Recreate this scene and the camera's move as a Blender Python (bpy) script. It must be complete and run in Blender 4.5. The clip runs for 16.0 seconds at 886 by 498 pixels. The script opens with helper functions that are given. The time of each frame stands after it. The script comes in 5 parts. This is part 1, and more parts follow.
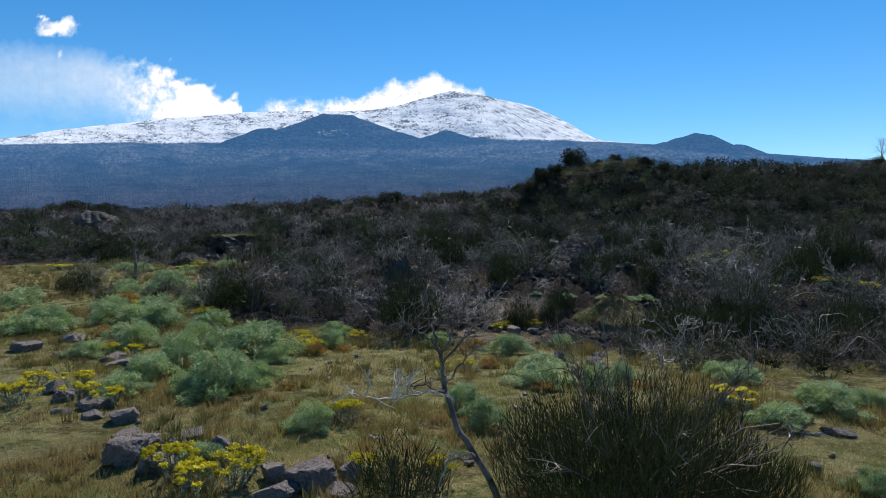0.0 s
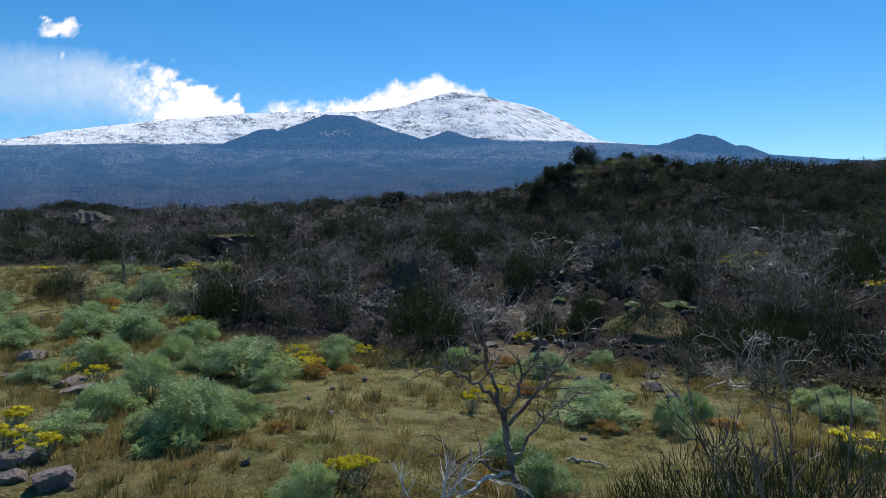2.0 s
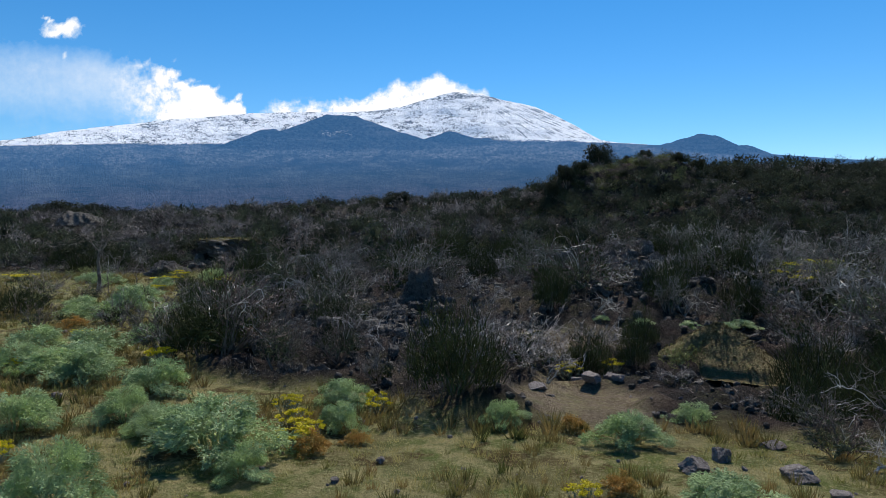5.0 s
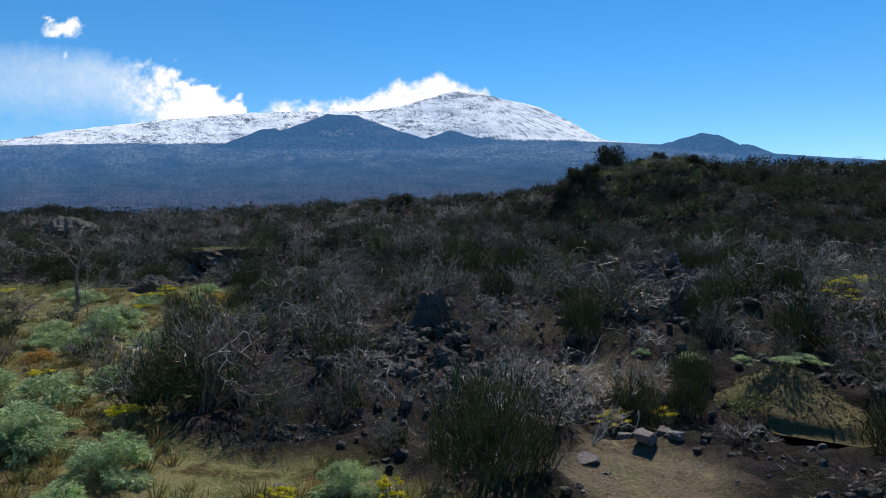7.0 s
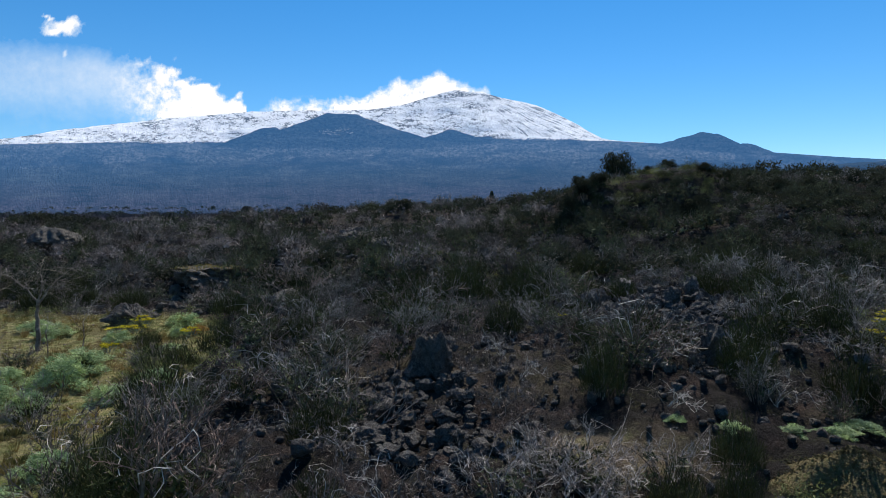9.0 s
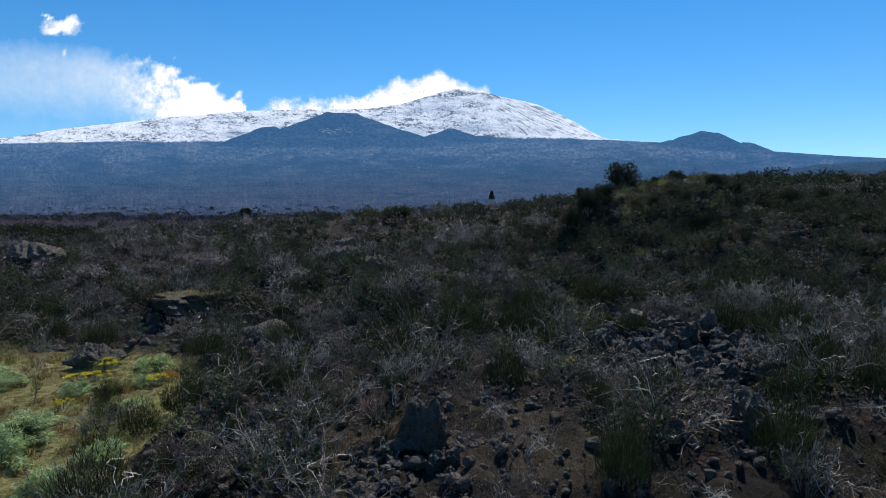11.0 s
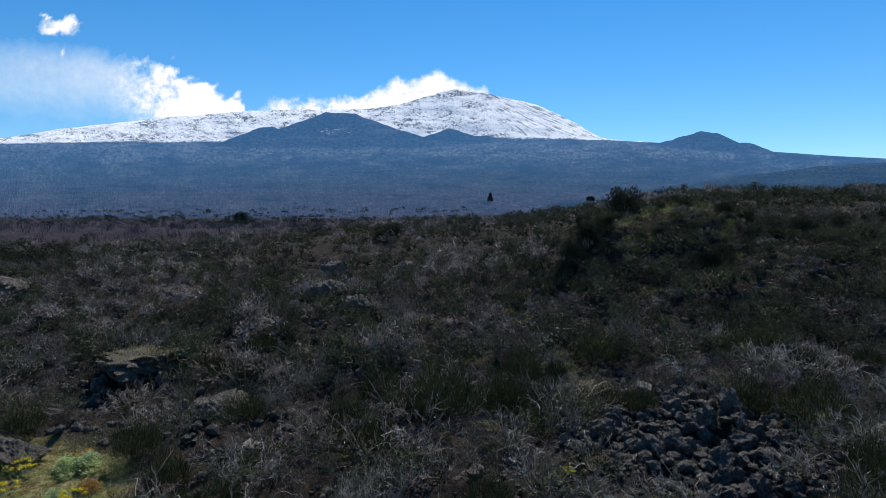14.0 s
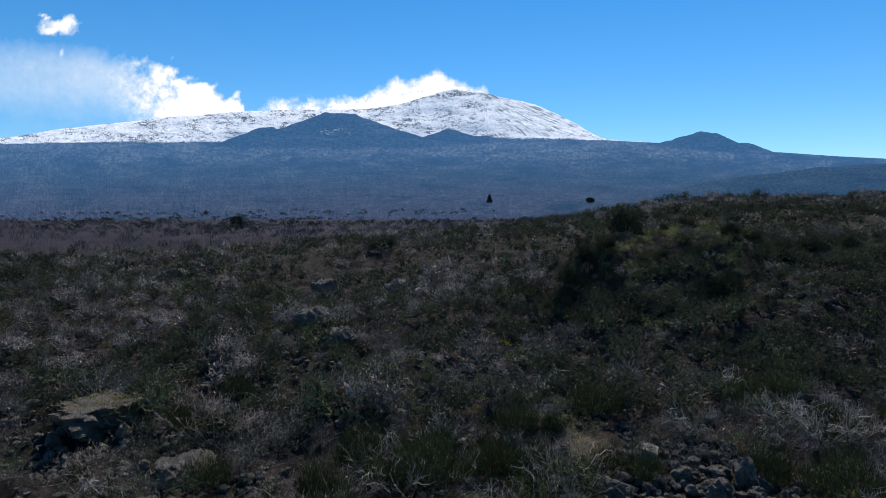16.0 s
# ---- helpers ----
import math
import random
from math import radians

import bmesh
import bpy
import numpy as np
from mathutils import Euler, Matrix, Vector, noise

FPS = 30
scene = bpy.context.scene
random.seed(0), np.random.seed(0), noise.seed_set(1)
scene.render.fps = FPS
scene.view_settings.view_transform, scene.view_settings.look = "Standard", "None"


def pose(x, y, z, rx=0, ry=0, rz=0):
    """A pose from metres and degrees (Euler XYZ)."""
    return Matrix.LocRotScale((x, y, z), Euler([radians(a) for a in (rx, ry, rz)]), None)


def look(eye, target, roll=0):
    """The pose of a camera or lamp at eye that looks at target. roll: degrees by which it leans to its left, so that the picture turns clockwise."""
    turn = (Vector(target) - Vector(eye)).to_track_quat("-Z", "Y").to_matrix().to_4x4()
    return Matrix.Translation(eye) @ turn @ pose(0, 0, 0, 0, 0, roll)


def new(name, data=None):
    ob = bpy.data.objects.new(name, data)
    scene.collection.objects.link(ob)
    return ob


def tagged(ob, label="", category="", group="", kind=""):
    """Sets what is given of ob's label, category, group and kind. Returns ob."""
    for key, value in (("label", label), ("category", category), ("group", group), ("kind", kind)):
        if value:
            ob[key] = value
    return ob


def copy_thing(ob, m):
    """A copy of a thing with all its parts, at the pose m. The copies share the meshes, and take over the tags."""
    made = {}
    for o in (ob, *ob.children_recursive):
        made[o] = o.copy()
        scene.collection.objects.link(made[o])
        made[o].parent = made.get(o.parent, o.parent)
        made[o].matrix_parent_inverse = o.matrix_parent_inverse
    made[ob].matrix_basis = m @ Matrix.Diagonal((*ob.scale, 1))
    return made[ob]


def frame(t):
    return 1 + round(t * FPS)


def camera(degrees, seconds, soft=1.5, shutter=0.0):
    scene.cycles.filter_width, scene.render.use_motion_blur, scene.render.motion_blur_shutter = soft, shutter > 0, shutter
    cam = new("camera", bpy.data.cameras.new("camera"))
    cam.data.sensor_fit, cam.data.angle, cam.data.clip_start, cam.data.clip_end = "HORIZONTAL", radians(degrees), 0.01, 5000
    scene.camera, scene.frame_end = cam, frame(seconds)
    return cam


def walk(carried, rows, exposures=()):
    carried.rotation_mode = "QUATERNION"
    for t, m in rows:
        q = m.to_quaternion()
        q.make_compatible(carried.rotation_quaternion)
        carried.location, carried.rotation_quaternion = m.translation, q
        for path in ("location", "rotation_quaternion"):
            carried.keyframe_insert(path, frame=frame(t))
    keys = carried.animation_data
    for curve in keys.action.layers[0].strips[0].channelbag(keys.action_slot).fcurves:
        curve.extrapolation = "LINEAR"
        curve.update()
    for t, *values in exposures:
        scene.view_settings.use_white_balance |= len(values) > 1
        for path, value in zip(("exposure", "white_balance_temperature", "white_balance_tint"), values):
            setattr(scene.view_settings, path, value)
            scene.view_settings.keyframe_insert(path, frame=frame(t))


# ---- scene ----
cam = camera(69.2, 16.0, soft=0.6)
METRES, EYE, TILT, LEAN, TURN = 22.0, 3.0, -2.0, 0.0, 0.0
ROWS = [
    (0.0, 0.0, 0.0, 0.0, -0.0, 0.0, -0.0),
    (0.5, -0.0049, 0.0252, 0.0023, 0.04, -0.02, -0.01),
    (1.0, -0.0097, 0.0517, 0.003, 0.1, 0.02, -0.02),
    (1.5, -0.0143, 0.0785, 0.0019, 0.14, 0.05, -0.02),
    (2.0, -0.0192, 0.1056, 0.001, 0.16, 0.08, -0.03),
    (2.5, -0.0235, 0.1315, 0.0031, 0.2, 0.07, -0.04),
    (3.0, -0.0276, 0.1568, 0.0069, 0.23, 0.07, -0.02),
    (3.5, -0.0324, 0.1836, 0.0093, 0.24, 0.08, -0.01),
    (4.0, -0.0373, 0.211, 0.0103, 0.27, 0.1, -0.02),
    (6.5, -0.0635, 0.3488, 0.0351, 0.37, 0.04, 0.01),
    (7.0, -0.068, 0.3782, 0.045, 0.39, 0.03, 0.01),
    (7.5, -0.0699, 0.4088, 0.0556, 0.4, 0.03, 0.01),
    (8.0, -0.071, 0.4375, 0.0683, 0.4, -0.01, 0.02),
    (8.5, -0.0707, 0.4646, 0.0823, 0.4, -0.03, -0.01),
    (9.0, -0.0698, 0.4907, 0.0988, 0.38, -0.07, -0.01),
    (11.5, -0.0593, 0.6308, 0.1793, 0.37, -0.17, 0.03),
    (12.0, -0.0552, 0.6601, 0.1973, 0.36, -0.18, 0.04),
    (12.5, -0.0504, 0.6882, 0.2185, 0.36, -0.21, 0.04),
    (13.0, -0.0436, 0.717, 0.2407, 0.34, -0.2, 0.02),
    (13.5, -0.0361, 0.7459, 0.2619, 0.31, -0.2, 0.02),
    (14.0, -0.0289, 0.7757, 0.2824, 0.29, -0.18, 0.02),
    (14.5, -0.0214, 0.8044, 0.3029, 0.28, -0.2, 0.03),
    (15.0, -0.0147, 0.8329, 0.3231, 0.27, -0.2, 0.02),
    (15.5, -0.0095, 0.8615, 0.3441, 0.26, -0.2, 0.05),
    (16.0, -0.0045, 0.8903, 0.3646, 0.25, -0.19, 0.04),
]
walk(cam, [(t, pose(0, 0, EYE, TILT, LEAN, TURN) @ pose(METRES * x, METRES * y, METRES * z, 90 + pitch, roll, yaw)) for t, x, y, z, yaw, pitch, roll in ROWS], exposures=[(0.0, 0.0, 6500, 10), (16.0, 0.0, 6500, 10)])


# ---- world, sun, exposure ----
SUN_EL, SUN_AZ = 48.0, 14.0
world = bpy.data.worlds.new("sky")
scene.world = world
world.use_nodes = True
wn, wl = world.node_tree.nodes, world.node_tree.links
sky = wn.new("ShaderNodeTexSky")
sky.sky_type = "NISHITA"
sky.sun_disc = False
sky.sun_elevation, sky.sun_rotation = radians(SUN_EL), radians(SUN_AZ)
sky.altitude, sky.air_density, sky.dust_density, sky.ozone_density = 900, 1.0, 0.0, 5.0
deep = wn.new("ShaderNodeHueSaturation")
deep.inputs["Hue"].default_value, deep.inputs["Saturation"].default_value = 0.497, 1.28
wl.new(sky.outputs[0], deep.inputs["Color"])
wl.new(deep.outputs[0], wn["Background"].inputs[0])
wn["Background"].inputs[1].default_value = 0.124
sun_way = Vector((math.sin(radians(SUN_AZ)) * math.cos(radians(SUN_EL)), math.cos(radians(SUN_AZ)) * math.cos(radians(SUN_EL)), math.sin(radians(SUN_EL))))
sun = new("sun", bpy.data.lights.new("sun", "SUN"))
sun.data.energy, sun.data.angle, sun.data.color = 5.0, radians(0.53), (1.0, 0.94, 0.84)
sun.matrix_world = look(sun_way * 200, (0, 0, 0))


# ---- materials ----
def shader(name):
    m = bpy.data.materials.new(name)
    m.use_nodes = True
    return m, m.node_tree.nodes, m.node_tree.links, m.node_tree.nodes["Principled BSDF"]


def noise_node(n, l, vec, scale, detail=4.0, rough=0.6):
    t = n.new("ShaderNodeTexNoise")
    t.inputs["Scale"].default_value, t.inputs["Detail"].default_value, t.inputs["Roughness"].default_value = scale, detail, rough
    l.new(vec, t.inputs["Vector"])
    return t.outputs["Fac"]


def ramp_node(n, l, fac, lo, hi):
    r = n.new("ShaderNodeMapRange")
    r.inputs["From Min"].default_value, r.inputs["From Max"].default_value = lo, hi
    r.clamp = True
    l.new(fac, r.inputs["Value"])
    return r.outputs["Result"]


def mix_node(n, l, fac, a, b, blend="MIX"):
    x = n.new("ShaderNodeMix")
    x.data_type, x.blend_type = "RGBA", blend
    for sock, v in ((x.inputs["Factor"], fac), (x.inputs["A"], a), (x.inputs["B"], b)):
        if isinstance(v, (int, float)):
            sock.default_value = v
        elif isinstance(v, tuple):
            sock.default_value = (*v, 1)
        else:
            l.new(v, sock)
    return x.outputs["Result"]


def math_node(n, l, op, a, b=0.0):
    x = n.new("ShaderNodeMath")
    x.operation = op
    for sock, v in zip(x.inputs, (a, b)):
        if isinstance(v, (int, float)):
            sock.default_value = v
        else:
            l.new(v, sock)
    return x.outputs[0]


def bump_node(n, l, bsdf, height, dist, strength=0.6):
    b = n.new("ShaderNodeBump")
    b.inputs["Distance"].default_value, b.inputs["Strength"].default_value = dist, strength
    l.new(height, b.inputs["Height"])
    l.new(b.outputs[0], bsdf.inputs["Normal"])


def stone_mat(name, dark, light, lichen, scale=6.0, rough=0.75, relief=0.10):
    """Weathered rock: mottled colour, lichen spots, pitted relief."""
    m, n, l, p = shader(name)
    p.inputs["Specular IOR Level"].default_value = 0.12
    pos = n.new("ShaderNodeNewGeometry").outputs["Position"]
    big, fine = noise_node(n, l, pos, scale * 0.4), noise_node(n, l, pos, scale * 5, 6, 0.7)
    c = mix_node(n, l, ramp_node(n, l, big, 0.35, 0.65), dark, light)
    c = mix_node(n, l, ramp_node(n, l, fine, 0.42, 0.80), c, tuple(v * 1.5 for v in light), "MIX")
    spots = noise_node(n, l, pos, scale * 2.2, 5, 0.65)
    dust = noise_node(n, l, pos, scale * 9.0, 3, 0.7)
    c = mix_node(n, l, math_node(n, l, "MULTIPLY", ramp_node(n, l, spots, 0.42, 0.60), ramp_node(n, l, dust, 0.42, 0.60)), c, lichen)
    l.new(c, p.inputs["Base Color"])
    p.inputs["Roughness"].default_value = rough
    bump_node(n, l, p, math_node(n, l, "ADD", math_node(n, l, "ADD", fine, spots), math_node(n, l, "MULTIPLY", dust, 0.5)), relief, 1.0)
    return m


def plant_mat(name, low, high, rough=0.6, translucent=0.0, scale=3.0, spread=0.35, other=None, gloss=0.12):
    """Leaf, stem or bark: two tones that drift over the plant, each plant a little different."""
    m, n, l, p = shader(name)
    pos = n.new("ShaderNodeNewGeometry").outputs["Position"]
    info = n.new("ShaderNodeObjectInfo")
    c = mix_node(n, l, ramp_node(n, l, noise_node(n, l, pos, scale, 4), 0.36, 0.64), low, high)
    if other:
        c = mix_node(n, l, ramp_node(n, l, info.outputs["Random"], 0.55, 0.8), c, other)
    island = n.new("ShaderNodeNewGeometry").outputs["Random Per Island"]
    var = math_node(n, l, "ADD", math_node(n, l, "MULTIPLY", info.outputs["Random"], spread), math_node(n, l, "MULTIPLY", island, spread))
    var = math_node(n, l, "ADD", var, 1.0 - spread)
    hsv = n.new("ShaderNodeHueSaturation")
    l.new(c, hsv.inputs["Color"])
    l.new(var, hsv.inputs["Value"])
    l.new(hsv.outputs[0], p.inputs["Base Color"])
    p.inputs["Roughness"].default_value = rough
    p.inputs["Specular IOR Level"].default_value = gloss
    if translucent:
        t, x = n.new("ShaderNodeBsdfTranslucent"), n.new("ShaderNodeMixShader")
        l.new(hsv.outputs[0], t.inputs["Color"])
        x.inputs[0].default_value = translucent
        l.new(p.outputs[0], x.inputs[1])
        l.new(t.outputs[0], x.inputs[2])
        l.new(x.outputs[0], n["Material Output"].inputs["Surface"])
    return m


BOULDER = stone_mat("basalt_boulder", (0.092, 0.075, 0.070), (0.220, 0.182, 0.167), (0.285, 0.260, 0.235), 6.0, 0.75, 0.035)
LAVA = stone_mat("lava_rock", (0.030, 0.026, 0.0235), (0.128, 0.112, 0.099), (0.20, 0.188, 0.166), 5.0, 0.9)
MOSS = stone_mat("mossy_earth", (0.10, 0.076, 0.042), (0.25, 0.19, 0.09), (0.13, 0.15, 0.055), 5.0, 0.9)
FENNEL = plant_mat("fennel_leaf", (0.185, 0.275, 0.115), (0.46, 0.56, 0.29), 0.55, 0.2, 2.5, 0.2, (0.34, 0.43, 0.17), 0.15)
FENNEL_OLD = plant_mat("fennel_yellowing", (0.30, 0.22, 0.06), (0.48, 0.25, 0.06), 0.6, 0.3, 4.0, 0.3)
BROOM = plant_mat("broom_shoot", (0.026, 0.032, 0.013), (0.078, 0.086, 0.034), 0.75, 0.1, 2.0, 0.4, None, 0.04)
BARK = plant_mat("grey_bark", (0.085, 0.064, 0.049), (0.25, 0.205, 0.165), 0.5, 0, 5.0, 0.35, None, 0.2)
# bleached shrubs' own tone; on other twig ends, sun glints put into colour
PALE_GLINT = plant_mat("pale_twig_glint", (0.20, 0.168, 0.14), (0.56, 0.49, 0.42), 0.45, 0, 1.6, 0.4, (0.24, 0.165, 0.13), 0.3)
TWIG = plant_mat("dry_twig", (0.096, 0.080, 0.066), (0.375, 0.325, 0.275), 0.75, 0, 1.6, 0.45, (0.14, 0.098, 0.078), 0.08)
DRIFT = plant_mat("bleached_wood", (0.34, 0.295, 0.245), (0.60, 0.545, 0.475), 0.45, 0, 5.0, 0.2, None, 0.3)
SPURGE_LEAF = plant_mat("spurge_leaf", (0.14, 0.18, 0.13), (0.24, 0.29, 0.22), 0.5, 0.2, 5.0, 0.3)
SPURGE_HEAD = plant_mat("spurge_flower", (0.52, 0.44, 0.02), (0.66, 0.58, 0.04), 0.55, 0.3, 8.0, 0.25)
GRASS = plant_mat("meadow_grass", (0.22, 0.235, 0.062), (0.58, 0.48, 0.20), 0.6, 0.4, 0.9, 0.35)
TUSSOCK = plant_mat("dry_tussock", (0.095, 0.110, 0.032), (0.34, 0.235, 0.092), 0.6, 0.35, 1.3, 0.4)
HERB = plant_mat("pale_green_herb", (0.12, 0.14, 0.05), (0.33, 0.34, 0.13), 0.6, 0.3, 2.0, 0.3)
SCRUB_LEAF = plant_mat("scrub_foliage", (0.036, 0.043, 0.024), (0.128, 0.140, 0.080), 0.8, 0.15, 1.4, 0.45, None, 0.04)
SCRUB_FAR = plant_mat("scrub", (0.040, 0.035, 0.030), (0.185, 0.162, 0.142), 0.8, 0.12, 1.1, 0.45, None, 0.05)
SCRUB_PALE = plant_mat("bleached_scrub", (0.090, 0.074, 0.066), (0.43, 0.365, 0.325), 0.8, 0.10, 1.3, 0.40, None, 0.05)
BROOM_FAR = plant_mat("far_broom", (0.020, 0.024, 0.016), (0.066, 0.072, 0.046), 0.8, 0.2, 0.7, 0.25, None, 0.04)
# violet tint of the far wood stands in for haze
WOOD_FAR = plant_mat("bare_woodland", (0.056, 0.048, 0.058), (0.100, 0.088, 0.100), 0.7, 0, 0.05, 0.4)
PINE = plant_mat("conifer", (0.030, 0.046, 0.038), (0.055, 0.075, 0.060), 0.7, 0.05, 0.6, 0.3)


def ground_mat():
    m, n, l, p = shader("ground")
    pos = n.new("ShaderNodeNewGeometry").outputs["Position"]

    def attr(name):
        a = n.new("ShaderNodeAttribute")
        a.attribute_name = name
        return a.outputs["Fac"]
    fine, mid, big = noise_node(n, l, pos, 14, 6, 0.7), noise_node(n, l, pos, 2.2, 5), noise_node(n, l, pos, 0.35, 4)
    grain = noise_node(n, l, pos, 55, 4, 0.7)
    turf = mix_node(n, l, ramp_node(n, l, mid, 0.42, 0.56), (0.40, 0.345, 0.165), (0.175, 0.205, 0.064))
    turf = mix_node(n, l, ramp_node(n, l, noise_node(n, l, pos, 1.1, 5, 0.65), 0.52, 0.60), turf, (0.135, 0.088, 0.040))
    turf = mix_node(n, l, ramp_node(n, l, big, 0.5, 0.62), turf, (0.20, 0.165, 0.075))
    turf = mix_node(n, l, ramp_node(n, l, fine, 0.50, 0.70), turf, (0.44, 0.39, 0.20))
    turf = mix_node(n, l, math_node(n, l, "MULTIPLY", ramp_node(n, l, grain, 0.48, 0.6), 0.5), turf, (0.085, 0.092, 0.032))
    drift = noise_node(n, l, pos, 0.8, 4, 0.6)
    lava = mix_node(n, l, ramp_node(n, l, mid, 0.35, 0.7), (0.014, 0.0125, 0.0118), (0.046, 0.040, 0.037))
    lava = mix_node(n, l, ramp_node(n, l, drift, 0.52, 0.66), lava, mix_node(n, l, ramp_node(n, l, fine, 0.35, 0.65), (0.042, 0.029, 0.024), (0.105, 0.078, 0.066)))
    lava = mix_node(n, l, math_node(n, l, "MULTIPLY", ramp_node(n, l, drift, 0.46, 0.34), ramp_node(n, l, fine, 0.45, 0.6)), lava, (0.070, 0.070, 0.034))
    lava = mix_node(n, l, ramp_node(n, l, grain, 0.56, 0.72), lava, (0.105, 0.096, 0.088))
    earth = mix_node(n, l, ramp_node(n, l, fine, 0.35, 0.7), (0.16, 0.117, 0.080), (0.36, 0.29, 0.20))
    earth = mix_node(n, l, math_node(n, l, "MULTIPLY", ramp_node(n, l, noise_node(n, l, pos, 1.7, 5, 0.7), 0.44, 0.60), 0.6), earth, turf)
    earth = mix_node(n, l, ramp_node(n, l, grain, 0.56, 0.68), earth, (0.085, 0.070, 0.055))
    c = mix_node(n, l, attr("meadow"), lava, turf)
    c = mix_node(n, l, attr("soil"), c, earth)
    # far plain: haze put into the ground colour as a bluish violet
    c = mix_node(n, l, attr("plain"), c, mix_node(n, l, ramp_node(n, l, noise_node(n, l, pos, 0.06, 5), 0.35, 0.65), (0.028, 0.024, 0.032), (0.050, 0.043, 0.054)))
    l.new(c, p.inputs["Base Color"])
    p.inputs["Roughness"].default_value = 0.95
    p.inputs["Specular IOR Level"].default_value = 0.04
    bump_node(n, l, p, math_node(n, l, "ADD", math_node(n, l, "ADD", fine, mid), math_node(n, l, "MULTIPLY", grain, 0.35)), 0.17, 1.0)
    return m


GROUND = ground_mat()


# ---- mesh helpers ----
def mesh_of(name, V, F, material, smooth=False):
    me = bpy.data.meshes.new(name)
    V, F = np.asarray(V, np.float32), np.asarray(F, np.int32)
    k = F.shape[1]
    me.vertices.add(len(V))
    me.vertices.foreach_set("co", V.ravel())
    me.loops.add(F.size)
    me.loops.foreach_set("vertex_index", F.ravel())
    me.polygons.add(len(F))
    me.polygons.foreach_set("loop_start", np.arange(0, F.size, k, dtype=np.int32))
    me.polygons.foreach_set("use_smooth", np.full(len(F), smooth))
    me.update(calc_edges=True)
    me.materials.append(material)
    return me


def part(name, VF, material, parent=None, label="", smooth=False):
    ob = new(name, mesh_of(name, VF[0], VF[1], material, smooth))
    if parent:
        ob.parent = parent
    return tagged(ob, label)


def join(*sets):
    V, F, k = [], [], 0
    for v, f in sets:
        V.append(v), F.append(np.asarray(f) + k)
        k += len(v)
    return np.concatenate(V), np.concatenate(F)


def bez(a, c, b, t):
    t = t[:, None]
    return (1 - t) ** 2 * a + 2 * t * (1 - t) * c + t * t * b


def rods(base, tip, ctrl, r0, r1, segs=2, sides=3):
    """Many tapered bent rods at once: base, control and tip points, radii at both ends."""
    n = len(base)
    r0, r1 = np.broadcast_to(r0, n), np.broadcast_to(r1, n)
    d = tip - base
    ref = np.where(np.abs(d[:, 2:3]) > 0.9 * np.linalg.norm(d, axis=1, keepdims=True), [[1.0, 0, 0]], [[0, 0, 1.0]])
    a = np.cross(d, ref)
    a /= np.linalg.norm(a, axis=1, keepdims=True) + 1e-9
    b = np.cross(d, a)
    b /= np.linalg.norm(b, axis=1, keepdims=True) + 1e-9
    V = np.zeros((n, segs + 1, sides, 3))
    for i in range(segs + 1):
        t = i / segs
        c = bez(base, ctrl, tip, np.full(n, t))
        r = (r0 * (1 - t) + r1 * t)[:, None]
        for j in range(sides):
            w = 2 * math.pi * j / sides
            V[:, i, j] = c + r * (a * math.cos(w) + b * math.sin(w))
    F = []
    for i in range(segs):
        for j in range(sides):
            p, q = i * sides + j, i * sides + (j + 1) % sides
            F += [(p, q, q + sides), (p, q + sides, p + sides)]
    F = np.array(F)[None] + (np.arange(n) * (segs + 1) * sides)[:, None, None]
    return V.reshape(-1, 3), F.reshape(-1, 3)


def slivers(base, way, length, width, rng):
    """Thin pointed leaves, one triangle each."""
    n = len(base)
    way = way / (np.linalg.norm(way, axis=1, keepdims=True) + 1e-9)
    side = np.cross(way, rng.normal(size=(n, 3)))
    side /= np.linalg.norm(side, axis=1, keepdims=True) + 1e-9
    L, W = np.broadcast_to(length, n)[:, None], np.broadcast_to(width, n)[:, None]
    V = np.stack([base - side * W / 2, base + side * W / 2, base + way * L], 1).reshape(-1, 3)
    return V, np.arange(3 * n).reshape(-1, 3)


def scatter_copies(templates, where, scale, turn, rng, squash=None):
    """Copies of (V, F) templates laid out as one joined mesh."""
    which = rng.integers(0, len(templates), len(where))
    out = []
    for k, (V, F) in enumerate(templates):
        idx = np.nonzero(which == k)[0]
        if not len(idx):
            continue
        c, s = np.cos(turn[idx])[:, None], np.sin(turn[idx])[:, None]
        x, y, z = V[None, :, 0], V[None, :, 1], V[None, :, 2]
        P = np.stack([c * x - s * y, s * x + c * y, np.broadcast_to(z, (len(idx), len(V)))], -1) * scale[idx][:, None, None]
        if squash is not None:
            P[..., 2] *= squash[idx][:, None]
        P += where[idx][:, None, :]
        out.append((P.reshape(-1, 3), (F[None] + (np.arange(len(idx)) * len(V))[:, None, None]).reshape(-1, F.shape[1])))
    return join(*out)


# ---- the lie of the land ----
def hash01(ix, iy, seed):
    h = (ix.astype(np.int64) * 374761393 + iy.astype(np.int64) * 668265263 + seed * 974634721) & 0xFFFFFFFF
    h = ((h ^ (h >> 13)) * 1274126177) & 0xFFFFFFFF
    return ((h ^ (h >> 16)) & 0xFFFF) / 65535.0


def vnoise(x, y, seed=0):
    ix, iy = np.floor(x), np.floor(y)
    fx, fy = x - ix, y - iy
    fx, fy = fx * fx * (3 - 2 * fx), fy * fy * (3 - 2 * fy)
    a, b, c, d = hash01(ix, iy, seed), hash01(ix + 1, iy, seed), hash01(ix, iy + 1, seed), hash01(ix + 1, iy + 1, seed)
    return (a * (1 - fx) + b * fx) * (1 - fy) + (c * (1 - fx) + d * fx) * fy


